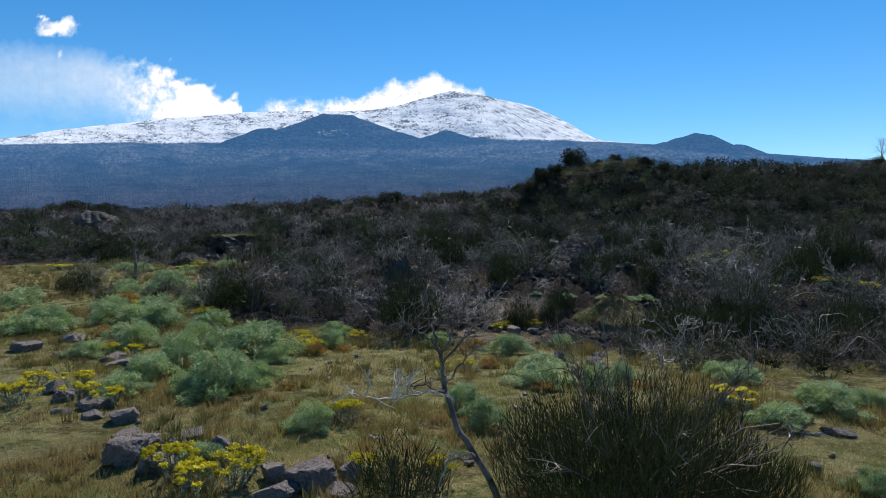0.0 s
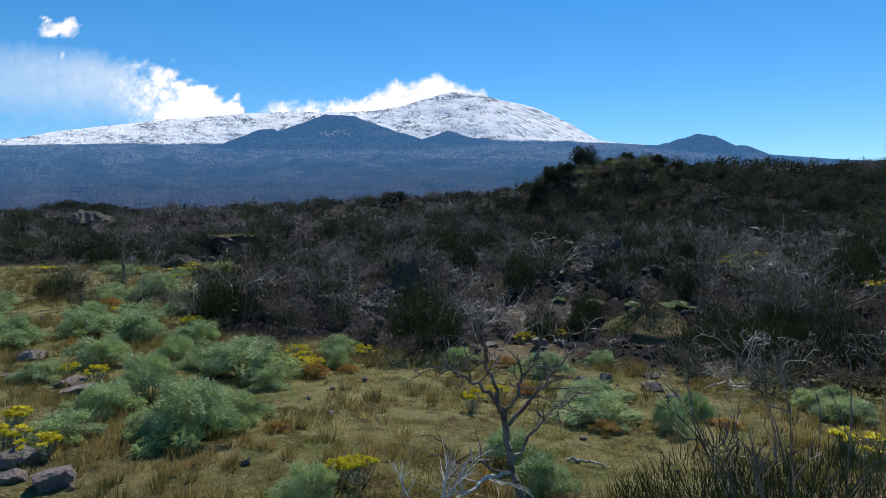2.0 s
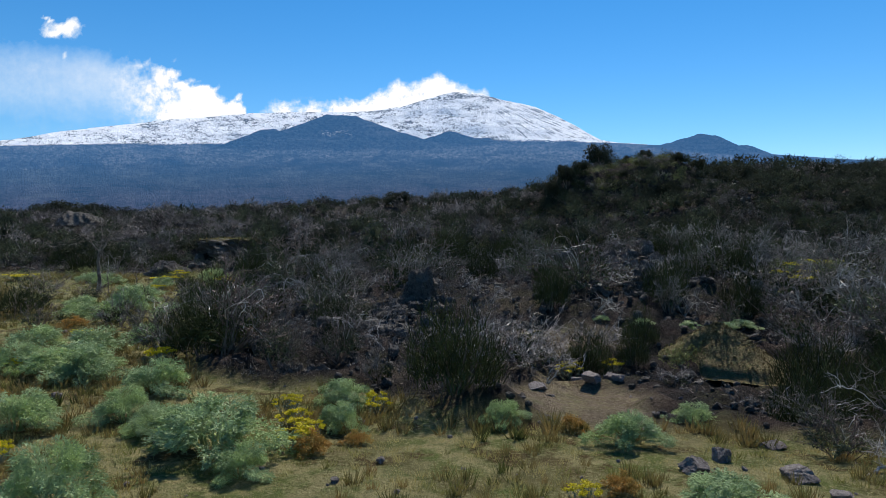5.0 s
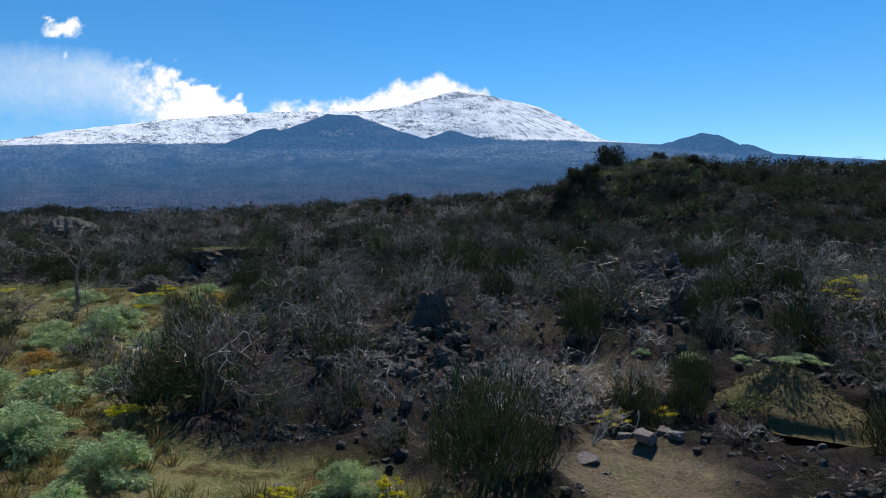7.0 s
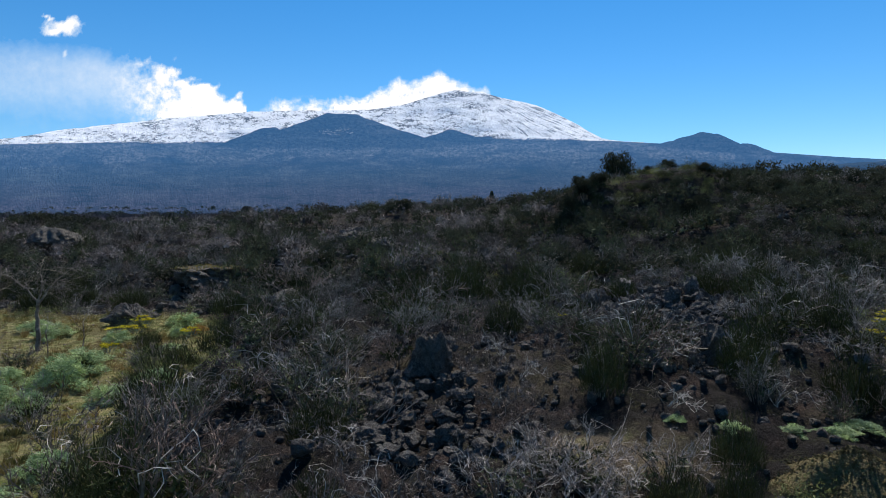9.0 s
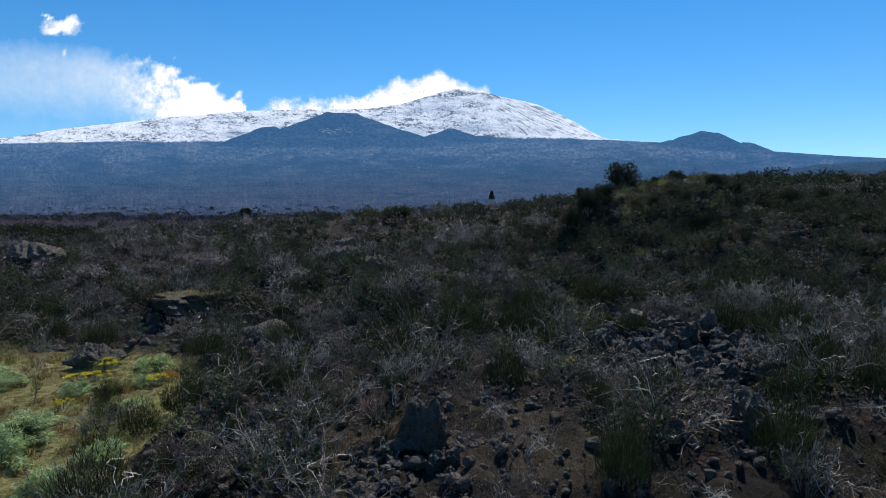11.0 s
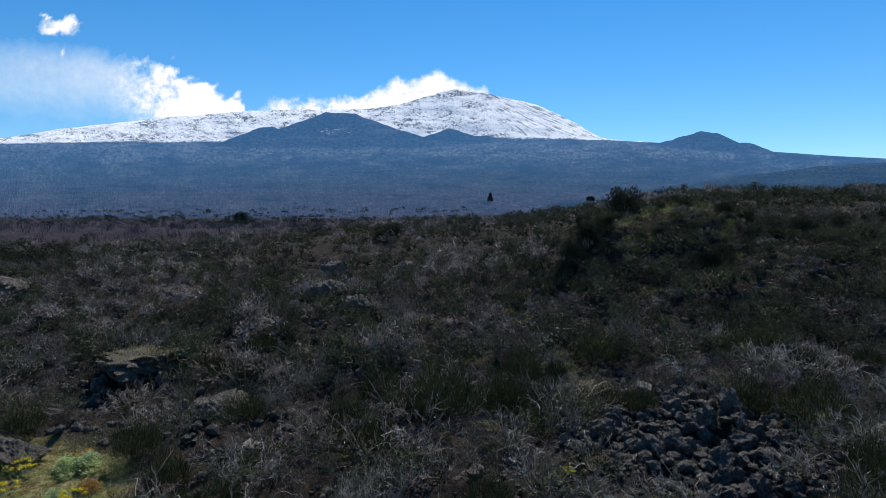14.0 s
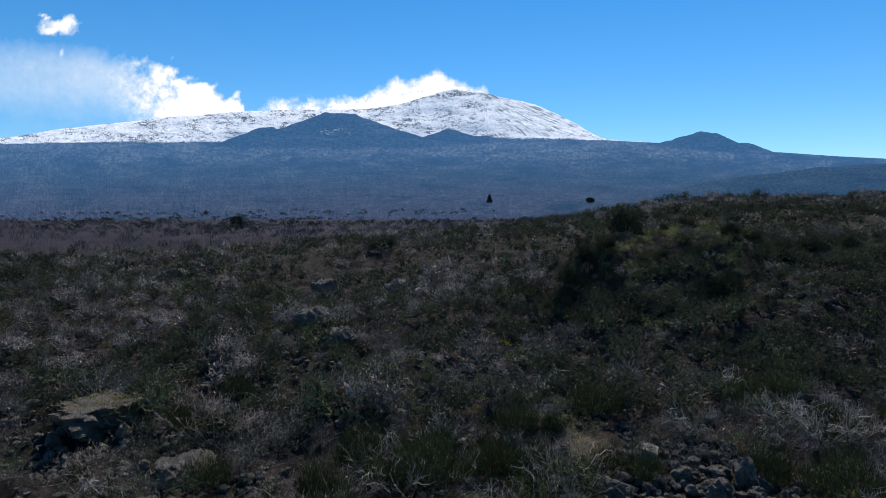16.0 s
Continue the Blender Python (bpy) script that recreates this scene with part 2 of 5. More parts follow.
def fbm(x, y, size, octaves=3, seed=0):
    total, amp, norm = 0, 1.0, 0
    for o in range(octaves):
        total = total + amp * vnoise(x / size * 2 ** o + 17.3 * o, y / size * 2 ** o - 9.1 * o, seed + o)
        norm += amp
        amp *= 0.5
    return total / norm


def smooth(a, b, v):
    t = np.clip((v - a) / (b - a), 0, 1)
    return t * t * (3 - 2 * t)


RISE_Y = (-3000, 0, 10, 20, 30, 45, 60, 85, 120, 150, 250, 345, 500, 700, 1200)
RISE_Z = (-30, 0.28, 0.23, -0.16, -0.08, 0.58, 2.6, 4.76, 7.0, 7.6, 7.2, 9.0, 13.0, 20, 30)
SWELLS = [  # x, y, radius, height of hollows and hillocks
    (7, 19, 3.5, -0.8), (2.5, 22, 3, -0.52), (-5, 27.5, 2.5, -0.29), (-9, 20, 6, 0.31), (-15, 35, 8, 0.37), (14, 30, 6, 0.82), (-5, 9, 4, 0.11),
    (3, 33, 6, 0.45), (-10, 45, 5, -0.16), (15, 43, 7, 0.95), (9, 65, 5, 1.28), (24, 66, 9, 1.85), (42, 95, 32, 5.3),
    (-30, 62, 14, -0.76), (-20.6, 64, 6, -0.8), (-8, 76, 7, -0.8), (-7.6, 41.7, 3, -0.6), (-10, 84, 14, -1.85), (4, 97, 14, -0.9), (-60, 115, 30, -1.5), (4, 62, 5, -1.37), (150, 290, 110, 11), (-15, 150, 28, 0.9), (-90, 130, 60, -1.9), (115, 150, 48, 8.2), (48, 150, 26, 4.8),
]
MEADOW_X = (-60, -26, -18, -12, -10, -9, -6, -3, 0, 3, 5, 10, 20)
MEADOW_Y = (46, 44, 41, 39.5, 36, 25, 18.8, 17.6, 16.3, 15.8, 14.8, 13, 11)


def meadow(x, y):
    edge = np.interp(x, MEADOW_X, MEADOW_Y) + 2.4 * (fbm(x, y, 2.5, 2, 5) - 0.5)
    return smooth(-0.7, 0.7, edge - y)


def soil(x, y):
    slope = smooth(1.25, 0.7, np.hypot((x - 1.55 - 0.2 * (y - 18)) / 1.25, (y - 18.4) / 2.9) + 0.7 * (fbm(x, y, 1.2, 3, 8) - 0.5))
    ash = 0.7 * smooth(1.25, 0.7, np.hypot((x - 5.6) / 1.0, (y - 45.2) / 2.2) + 0.5 * (fbm(x, y, 0.8, 2, 9) - 0.5))
    glade = 0.8 * smooth(1.3, 0.6, np.hypot((x - 2.1) / 2.0, (y - 24.8) / 0.9) + 0.8 * (fbm(x, y, 0.9, 3, 12) - 0.5))
    patches = smooth(0.60, 0.70, fbm(x, y, 2.2, 3, 31)) * 0.22 * (1 - meadow(x, y)) * smooth(48, 34, y)
    return np.clip(np.maximum(np.maximum(slope, ash), np.maximum(patches, glade)), 0, 1)


def land(x, y):
    x, y = np.asarray(x, float), np.asarray(y, float)
    z = np.interp(y, RISE_Y, RISE_Z)
    for a, b, r, h in SWELLS:
        z = z + h * np.exp(-((x - a) ** 2 + (y - b) ** 2) / r ** 2)
    z = z + 3.1 * smooth(1.48, 0.62, np.hypot((x - 15.5) / 7.6, (y - 72.0) / 6.2) + 0.45 * (fbm(x, y, 4.0, 2, 77) - 0.5))
    m = meadow(x, y)
    near = smooth(600, 150, np.hypot(x, y))
    z = z + 0.10 * (fbm(x, y, 1.1, 3, 2) - 0.5) * m
    rough = np.abs(fbm(x, y, 2.2, 4, 3) - 0.5) * 2
    hummock = (0.24 - np.abs(fbm(x, y, 6.5, 3, 51) - 0.5) * 2) * 1.1 * smooth(95, 70, y) * smooth(20, 29, y)
    return z + ((0.45 - rough) * 0.8 + 0.28 * (np.abs(fbm(x, y, 0.9, 2, 52) - 0.5) * 2 - 0.3) + hummock + 0.5 * (fbm(x, y, 6.0, 2, 4) - 0.5)) * (1 - m) * near * (1 - 0.6 * soil(x, y))


def steps(*spans):
    out = []
    for a, b, n in spans:
        out.append(np.linspace(a, b, n, endpoint=False))
    return np.concatenate(out + [[spans[-1][1]]])


gx = steps((-2600, -600, 6), (-600, -150, 12), (-150, -60, 26), (-60, -24, 36), (-24, 24, 230), (24, 60, 36), (60, 150, 26), (150, 600, 12), (600, 2600, 6))
gy = steps((-2600, -300, 8), (-300, -20, 14), (-20, 3, 12), (3, 62, 260), (62, 84, 56), (84, 160, 46), (160, 300, 35), (300, 900, 24))
GX, GY = np.meshgrid(gx, gy)
GZ = land(GX, GY)
rows_n, cols_n = GX.shape
quad = (np.arange(rows_n - 1)[:, None] * cols_n + np.arange(cols_n - 1)[None]).ravel()
ground = part("ground", (np.stack([GX, GY, GZ], -1).reshape(-1, 3), np.stack([quad, quad + 1, quad + cols_n + 1, quad + cols_n], 1)), GROUND, smooth=True)
tagged(ground, "rough volcanic ground, dry meadow turf giving way to dark lava soil", "ground", kind="structure")
for name, values in (("meadow", meadow(GX, GY)), ("soil", soil(GX, GY)), ("plain", smooth(130, 180, GY + 0.25 * np.clip(-GX, 0, 120)))):
    ground.data.attributes.new(name, "FLOAT", "POINT").data.foreach_set("value", values.astype(np.float32).ravel())


# ---- the volcano, its foothills and the steam ----
def mountain_mat():
    m, n, l, p = shader("mountain")
    geo = n.new("ShaderNodeNewGeometry")
    pos = geo.outputs["Position"]

    def attr(name):
        a = n.new("ShaderNodeAttribute")
        a.attribute_name = name
        return a.outputs["Fac"]
    lay = n.new("ShaderNodeCombineXYZ")
    l.new(attr("across"), lay.inputs[0])
    l.new(attr("rise"), lay.inputs[1])
    pos = lay.outputs[0]
    wide = n.new("ShaderNodeVectorMath")
    wide.operation = "MULTIPLY"
    wide.inputs[1].default_value = (0.7, 1.0, 1.0)
    l.new(pos, wide.inputs[0])
    flat = wide.outputs[0]
    trees, clumps, belts = noise_node(n, l, pos, 0.055, 5, 0.7), noise_node(n, l, flat, 0.013, 7, 0.72), noise_node(n, l, flat, 0.008, 5, 0.65)
    wood = mix_node(n, l, ramp_node(n, l, trees, 0.40, 0.70), (0.016, 0.019, 0.021), (0.072, 0.074, 0.076))
    wood = mix_node(n, l, ramp_node(n, l, clumps, 0.47, 0.56), wood, (0.014, 0.016, 0.018))
    wood = mix_node(n, l, ramp_node(n, l, math_node(n, l, "ADD", belts, math_node(n, l, "MULTIPLY", attr("belt"), 0.12)), 0.50, 0.64), wood, mix_node(n, l, ramp_node(n, l, trees, 0.4, 0.65), (0.025, 0.027, 0.027), (0.150, 0.148, 0.140)))
    wood = mix_node(n, l, attr("pine"), wood, mix_node(n, l, ramp_node(n, l, trees, 0.4, 0.65), (0.006, 0.007, 0.007), (0.060, 0.060, 0.058)))
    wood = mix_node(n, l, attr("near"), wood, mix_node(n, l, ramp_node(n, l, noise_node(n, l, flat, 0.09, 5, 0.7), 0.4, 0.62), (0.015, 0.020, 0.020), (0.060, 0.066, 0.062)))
    # violet towards the foot, blending the plain into the painted haze
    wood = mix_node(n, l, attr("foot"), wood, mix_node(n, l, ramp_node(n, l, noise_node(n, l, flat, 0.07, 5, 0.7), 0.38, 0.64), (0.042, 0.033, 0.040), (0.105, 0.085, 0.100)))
    mottle = ramp_node(n, l, noise_node(n, l, flat, 0.03, 4, 0.6), 0.42, 0.58)
    wood = mix_node(n, l, math_node(n, l, "MULTIPLY", mottle, 0.45), wood, (0.026, 0.029, 0.030))
    stands = n.new("ShaderNodeVectorMath")
    stands.operation = "MULTIPLY"
    stands.inputs[1].default_value = (0.28, 1.0, 1.0)
    l.new(pos, stands.inputs[0])
    glade = noise_node(n, l, stands.outputs[0], 0.016, 5, 0.6)
    wood = mix_node(n, l, math_node(n, l, "MULTIPLY", ramp_node(n, l, glade, 0.54, 0.70), 0.3), wood, (0.135, 0.130, 0.115))
    wood = mix_node(n, l, math_node(n, l, "MULTIPLY", ramp_node(n, l, glade, 0.46, 0.36), 0.7), wood, (0.012, 0.016, 0.017))
    # gullies fan from the summit, rock breaks the snow; right flank's shade painted in
    fan = n.new("ShaderNodeCombineXYZ")
    l.new(attr("fan"), fan.inputs[0])
    l.new(attr("down"), fan.inputs[1])
    gully = math_node(n, l, "ADD", math_node(n, l, "MULTIPLY", noise_node(n, l, fan.outputs[0], 1.0, 4, 0.6), 0.75), math_node(n, l, "MULTIPLY", noise_node(n, l, pos, 0.02, 5, 0.7), 0.25))
    speck = math_node(n, l, "MULTIPLY", math_node(n, l, "ADD", noise_node(n, l, flat, 0.05, 5, 0.7), noise_node(n, l, pos, 0.11, 5, 0.7)), 0.5)
    patch = noise_node(n, l, flat, 0.012, 4)
    bare = math_node(n, l, "ADD", math_node(n, l, "MULTIPLY", gully, attr("cone")), math_node(n, l, "MULTIPLY", speck, math_node(n, l, "SUBTRACT", 1.0, attr("cone"))))
    bare = math_node(n, l, "ADD", bare, math_node(n, l, "MULTIPLY", math_node(n, l, "SUBTRACT", patch, 0.5), 0.45))
    # greyer below the plume: shade on the summit put into the snow colour
    bare = math_node(n, l, "ADD", bare, math_node(n, l, "MULTIPLY", attr("crater"), 0.055))
    rock = ramp_node(n, l, bare, 0.505, 0.60)
    white = mix_node(n, l, rock, (0.90, 0.90, 0.90), mix_node(n, l, attr("cone"), (0.10, 0.115, 0.125), (0.27, 0.29, 0.31)))
    cover = math_node(n, l, "ADD", attr("snow"), math_node(n, l, "MULTIPLY", math_node(n, l, "SUBTRACT", speck, 0.5), 2.4))
    cover = ramp_node(n, l, cover, 0.42, 0.58)
    l.new(mix_node(n, l, cover, wood, white), p.inputs["Base Color"])
    p.inputs["Roughness"].default_value = 0.9
    p.inputs["Specular IOR Level"].default_value = 0.0
    # blue haze of the distance, put in as a glow that grows farther off
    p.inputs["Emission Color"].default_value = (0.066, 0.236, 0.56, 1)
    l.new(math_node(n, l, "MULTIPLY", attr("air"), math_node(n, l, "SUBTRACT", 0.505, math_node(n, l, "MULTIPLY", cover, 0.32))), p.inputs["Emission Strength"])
    bump_node(n, l, p, math_node(n, l, "ADD", trees, math_node(n, l, "MULTIPLY", clumps, 2.0)), 14.0, 0.7)
    return m


RIDGE_U = (-1.2, -0.87, -0.69, -0.60, -0.514, -0.426, -0.303, -0.197, -0.127, -0.074, -0.039, -0.008, 0.014, 0.058, 0.102, 0.137, 0.172, 0.199, 0.238, 0.278, 0.37, 1.2)
RIDGE_E = (0.10, 0.119, 0.134, 0.149, 0.158, 0.167, 0.177, 0.179, 0.179, 0.186, 0.196, 0.205, 0.2095, 0.204, 0.1935, 0.1856, 0.171, 0.1566, 0.1346, 0.122, 0.09, 0.06)
FOOT_U = (-1.2, -0.9, -0.69, -0.4, 0, 0.25, 0.36, 0.5, 0.6, 0.69, 1.2)
FOOT_E = (0.115, 0.122, 0.126, 0.127, 0.128, 0.131, 0.1258, 0.1135, 0.1065, 0.102, 0.085)
CONES = [  # lie (x / y), distance, height of the top over distance, radius, flat share
    (-0.165, 2950, 0.1735, 520, 0.13), (-0.276, 2900, 0.1525, 250, 0.12), (0.005, 3230, 0.1475, 230, 0.1), (0.401, 3000, 0.1435, 280, 0.14), (0.46, 3000, 0.1275, 220, 0.1),
]
mu = np.concatenate([np.linspace(-1.15, -0.75, 24, endpoint=False), np.linspace(-0.75, 0.75, 340, endpoint=False), np.linspace(0.75, 1.15, 24)])
my = np.concatenate([np.geomspace(470, 2550, 70, endpoint=False), np.linspace(2550, 4260, 120, endpoint=False), np.linspace(4260, 4800, 8)])
MU, MY = np.meshgrid(mu, my)
MX = MU * MY
foot = np.interp(MU, FOOT_U, FOOT_E) * 3250 + 3
ridge = np.interp(MU, RIDGE_U, RIDGE_E)
ridge = ridge + 0.0022 * (fbm(MU * 60, MU * 0 + 3, 1.0, 4, 12) - 0.5)
apron = 13 + (foot - 13) * np.clip((MY - 500) / 2750, 0, 1) ** 1.15 - 8 * smooth(560, 470, MY)
apron = apron + (fbm(MX, MY, 420, 4, 21) - 0.5) * 34 * smooth(700, 1800, MY) * smooth(3300, 2900, MY)
apron = np.maximum(apron, (3 + np.interp(MU, (0.2, 0.42, 0.56, 0.69, 0.9, 1.2), (0.03, 0.076, 0.0915, 0.1005, 0.104, 0.10)) * 850) * smooth(520, 840, MY) * smooth(1500, 1000, MY) + 4 * (fbm(MX, MY, 22, 3, 28) - 0.5) * (MY > 560) * (MY < 1100) * (MU > 0.2))
up = np.clip((MY - 3250) / 1000, 0, 1)
MZ = apron + (ridge * 4250 + 3 - apron) * up ** 0.9 + (fbm(MX, MY, 160, 5, 22) - 0.5) * 46 * smooth(0, 0.15, up) * smooth(1.0, 0.7, up)
MZ = MZ - 0.9 * np.clip(MY - 4255, 0, None)
pine = np.zeros_like(MZ)
for u, d, e, r, flat in CONES:
    far = np.hypot(MX - u * d, (MY - d) * 1.0)
    base_z = np.interp(d, my, apron[:, np.abs(mu - u).argmin()])
    rise = e * d + 3 - base_z
    shape = np.clip((1 - far / r) / (1 - flat), 0, 1)
    h = rise * (0.55 * shape ** 1.5 + 0.45 * shape)
    pine = np.maximum(pine, smooth(0, 0.10, shape))
    MZ = np.where(h > 0, np.maximum(MZ, apron * 0.6 + base_z * 0.4 * (apron > base_z) + apron * 0.4 * (apron <= base_z) + h + 16 * (fbm(MX, MY, 45, 3, 23) - 0.5) * smooth(0, 0.3, shape)), MZ)
top_x, top_z = 0.014 * 4250, 0.2095 * 4250
q = (np.arange(len(my) - 1)[:, None] * len(mu) + np.arange(len(mu) - 1)[None]).ravel()
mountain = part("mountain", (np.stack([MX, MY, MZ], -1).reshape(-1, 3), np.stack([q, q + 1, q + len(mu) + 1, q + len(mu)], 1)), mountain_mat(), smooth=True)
tagged(mountain, "snow-capped volcano above hazy wooded foothills and dark cinder cones", "mountain", kind="structure")
angle = np.arctan2(MX - top_x, 160 + np.clip(top_z - MZ, 0, None))
for name, values in (
        ("snow", smooth(3190, 3400, MY + 60 * (fbm(MX, MY, 240, 3, 24) - 0.5)) * (1 - pine * (MY < 3330)) + 0.36 * smooth(1.2, 0.6, np.hypot((MU + 0.172) / 0.035, (MZ / MY - 0.147) / 0.008)) * (MY < 2950)),
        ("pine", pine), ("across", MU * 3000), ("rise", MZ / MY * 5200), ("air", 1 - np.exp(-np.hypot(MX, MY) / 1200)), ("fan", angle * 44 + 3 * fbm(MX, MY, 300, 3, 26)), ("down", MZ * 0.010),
        ("belt", smooth(0.098, 0.114, MZ / MY)),
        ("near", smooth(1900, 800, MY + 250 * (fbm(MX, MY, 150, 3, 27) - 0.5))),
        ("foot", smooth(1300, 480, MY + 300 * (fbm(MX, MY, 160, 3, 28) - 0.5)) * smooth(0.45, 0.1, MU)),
        ("crater", smooth(1.2, 0.4, np.hypot((MU - 0.05) / 0.06, (MZ / MY - 0.203) / 0.010))),
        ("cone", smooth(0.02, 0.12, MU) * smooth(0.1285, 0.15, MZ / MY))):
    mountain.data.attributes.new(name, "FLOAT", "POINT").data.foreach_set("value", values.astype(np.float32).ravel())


def steam_mat():
    m, n, l, p = shader("steam")
    pos = n.new("ShaderNodeNewGeometry").outputs["Position"]
    a = n.new("ShaderNodeAttribute")
    a.attribute_name = "thickness"
    r = n.new("ShaderNodeAttribute")
    r.attribute_name = "curl"
    puffs, wisps = noise_node(n, l, pos, 0.016, 6, 0.65), noise_node(n, l, pos, 0.005, 5, 0.6)
    puffs, wisps = ramp_node(n, l, puffs, 0.3, 0.7), ramp_node(n, l, wisps, 0.3, 0.7)
    v = math_node(n, l, "SUBTRACT", math_node(n, l, "MULTIPLY", a.outputs["Fac"], 1.75), math_node(n, l, "ADD", math_node(n, l, "MULTIPLY", math_node(n, l, "SUBTRACT", math_node(n, l, "ADD", puffs, wisps), 1.0), math_node(n, l, "MULTIPLY", r.outputs["Fac"], 0.95)), 0.42))
    alpha = math_node(n, l, "MULTIPLY", ramp_node(n, l, v, 0.0, 0.95), ramp_node(n, l, a.outputs["Fac"], 0.03, 0.2))
    # the steam's sunlit white is its own glow, bluer where thin
    glow, clear, x = n.new("ShaderNodeEmission"), n.new("ShaderNodeBsdfTransparent"), n.new("ShaderNodeMixShader")
    l.new(mix_node(n, l, ramp_node(n, l, v, 0.25, 0.8), (0.72, 0.86, 0.97), (1.0, 1.0, 1.0)), glow.inputs[0])
    glow.inputs[1].default_value = 1.05
    l.new(alpha, x.inputs[0])
    l.new(clear.outputs[0], x.inputs[1])
    l.new(glow.outputs[0], x.inputs[2])
    l.new(x.outputs[0], n["Material Output"].inputs["Surface"])
    return m


def steam_bank(name, u0, u1, e0, e1, thickness, label):
    su, se = np.meshgrid(np.linspace(u0, u1, 200), np.linspace(e0, e1, 60))
    d = 4600.0 + 40 * u0
    i = (np.arange(59)[:, None] * 200 + np.arange(199)[None]).ravel()
    ob = part(name, (np.stack([su * d, np.full_like(su, d), se * d + 3], -1).reshape(-1, 3), np.stack([i, i + 1, i + 201, i + 200], 1)), STEAM)
    tagged(ob, label, "cloud", kind="structure")
    edge = smooth(u0, u0 + 0.02, su) * smooth(u1, u1 - 0.02, su) * smooth(e1, e1 - 0.02, se)
    ob.data.attributes.new("thickness", "FLOAT", "POINT").data.foreach_set("value", (thickness(su, se) * edge).astype(np.float32).ravel())
    ob.data.attributes.new("curl", "FLOAT", "POINT").data.foreach_set("value", (0.12 + 0.88 * smooth(-0.54, -0.42, su) + 0.5 * smooth(0.285, 0.295, se) * smooth(-0.5, -0.54, su)).astype(np.float32).ravel())
    ob.visible_shadow = False


STEAM = steam_mat()


def west_bank(u, e):
    top = np.interp(u, (-1.3, -0.69, -0.6, -0.496, -0.47, -0.426, -0.355, -0.315, -0.296), (0.345, 0.33, 0.315, 0.30, 0.270, 0.250, 0.218, 0.204, 0.14))
    top = top + smooth(-0.56, -0.46, u) * 0.05 * (fbm(u * 1.0 + 0.5 * e, e * 2.2 - 0.9 * u, 0.035, 4, 33) - 0.62)
    soft = np.interp(u, (-0.69, -0.5, -0.45, -0.3), (0.10, 0.08, 0.040, 0.022))
    dense = np.interp(u, (-1.2, -0.69, -0.5, -0.44, -0.39, -0.3), (0.34, 0.44, 0.54, 0.80, 1.05, 1.05))
    lower = 1 - 0.5 * smooth(0.22, 0.15, e) * smooth(-0.40, -0.52, u)
    # ragged scraps torn off the bank
    du, de = 0.036 * (fbm(u, e, 0.022, 4, 34) - 0.5), 0.024 * (fbm(u, e, 0.016, 4, 35) - 0.5)
    tuft = 1.1 * smooth(1.25, 0.1, np.hypot((u + 0.592 + du) / 0.044, (e - 0.306 - 0.15 * (u + 0.59) + de) / 0.017))
    tuft = np.maximum(tuft, 0.8 * smooth(1.2, 0.1, np.hypot((u + 0.616 + du) / 0.020, (e - 0.318 + de) / 0.005)))
    tuft = np.maximum(tuft, 0.7 * smooth(1.2, 0.1, np.hypot((u + 0.598 + du) / 0.013, (e - 0.262 + de) / 0.005)))
    return np.maximum(smooth(-0.004, 1, (top + 0.012 - e) / soft) * dense * lower, tuft * 0.95)


def summit_bank(u, e):
    top = np.interp(u, (-0.31, -0.29, -0.267, -0.232, -0.162, -0.118, -0.09, -0.074, -0.056, -0.03, -0.015, 0.005, 0.03, 0.06, 0.08),
                    (0.12, 0.19, 0.205, 0.20, 0.205, 0.212, 0.228, 0.233, 0.229, 0.241, 0.247, 0.235, 0.226, 0.217, 0.19))
    dense = np.interp(u, (-0.3, -0.15, -0.09, 0.08), (0.72, 0.85, 1.0, 1.0))
    return smooth(-0.002, 1, (top + 0.006 - e) / 0.034) * dense


steam_bank("steam_cloud", -1.2, -0.295, 0.09, 0.36, west_bank, "broad white bank of volcanic steam thinning into blue sky")
steam_bank("steam_cloud", -0.34, 0.12, 0.12, 0.27, summit_bank, "bright white steam plume streaming from the summit vent")


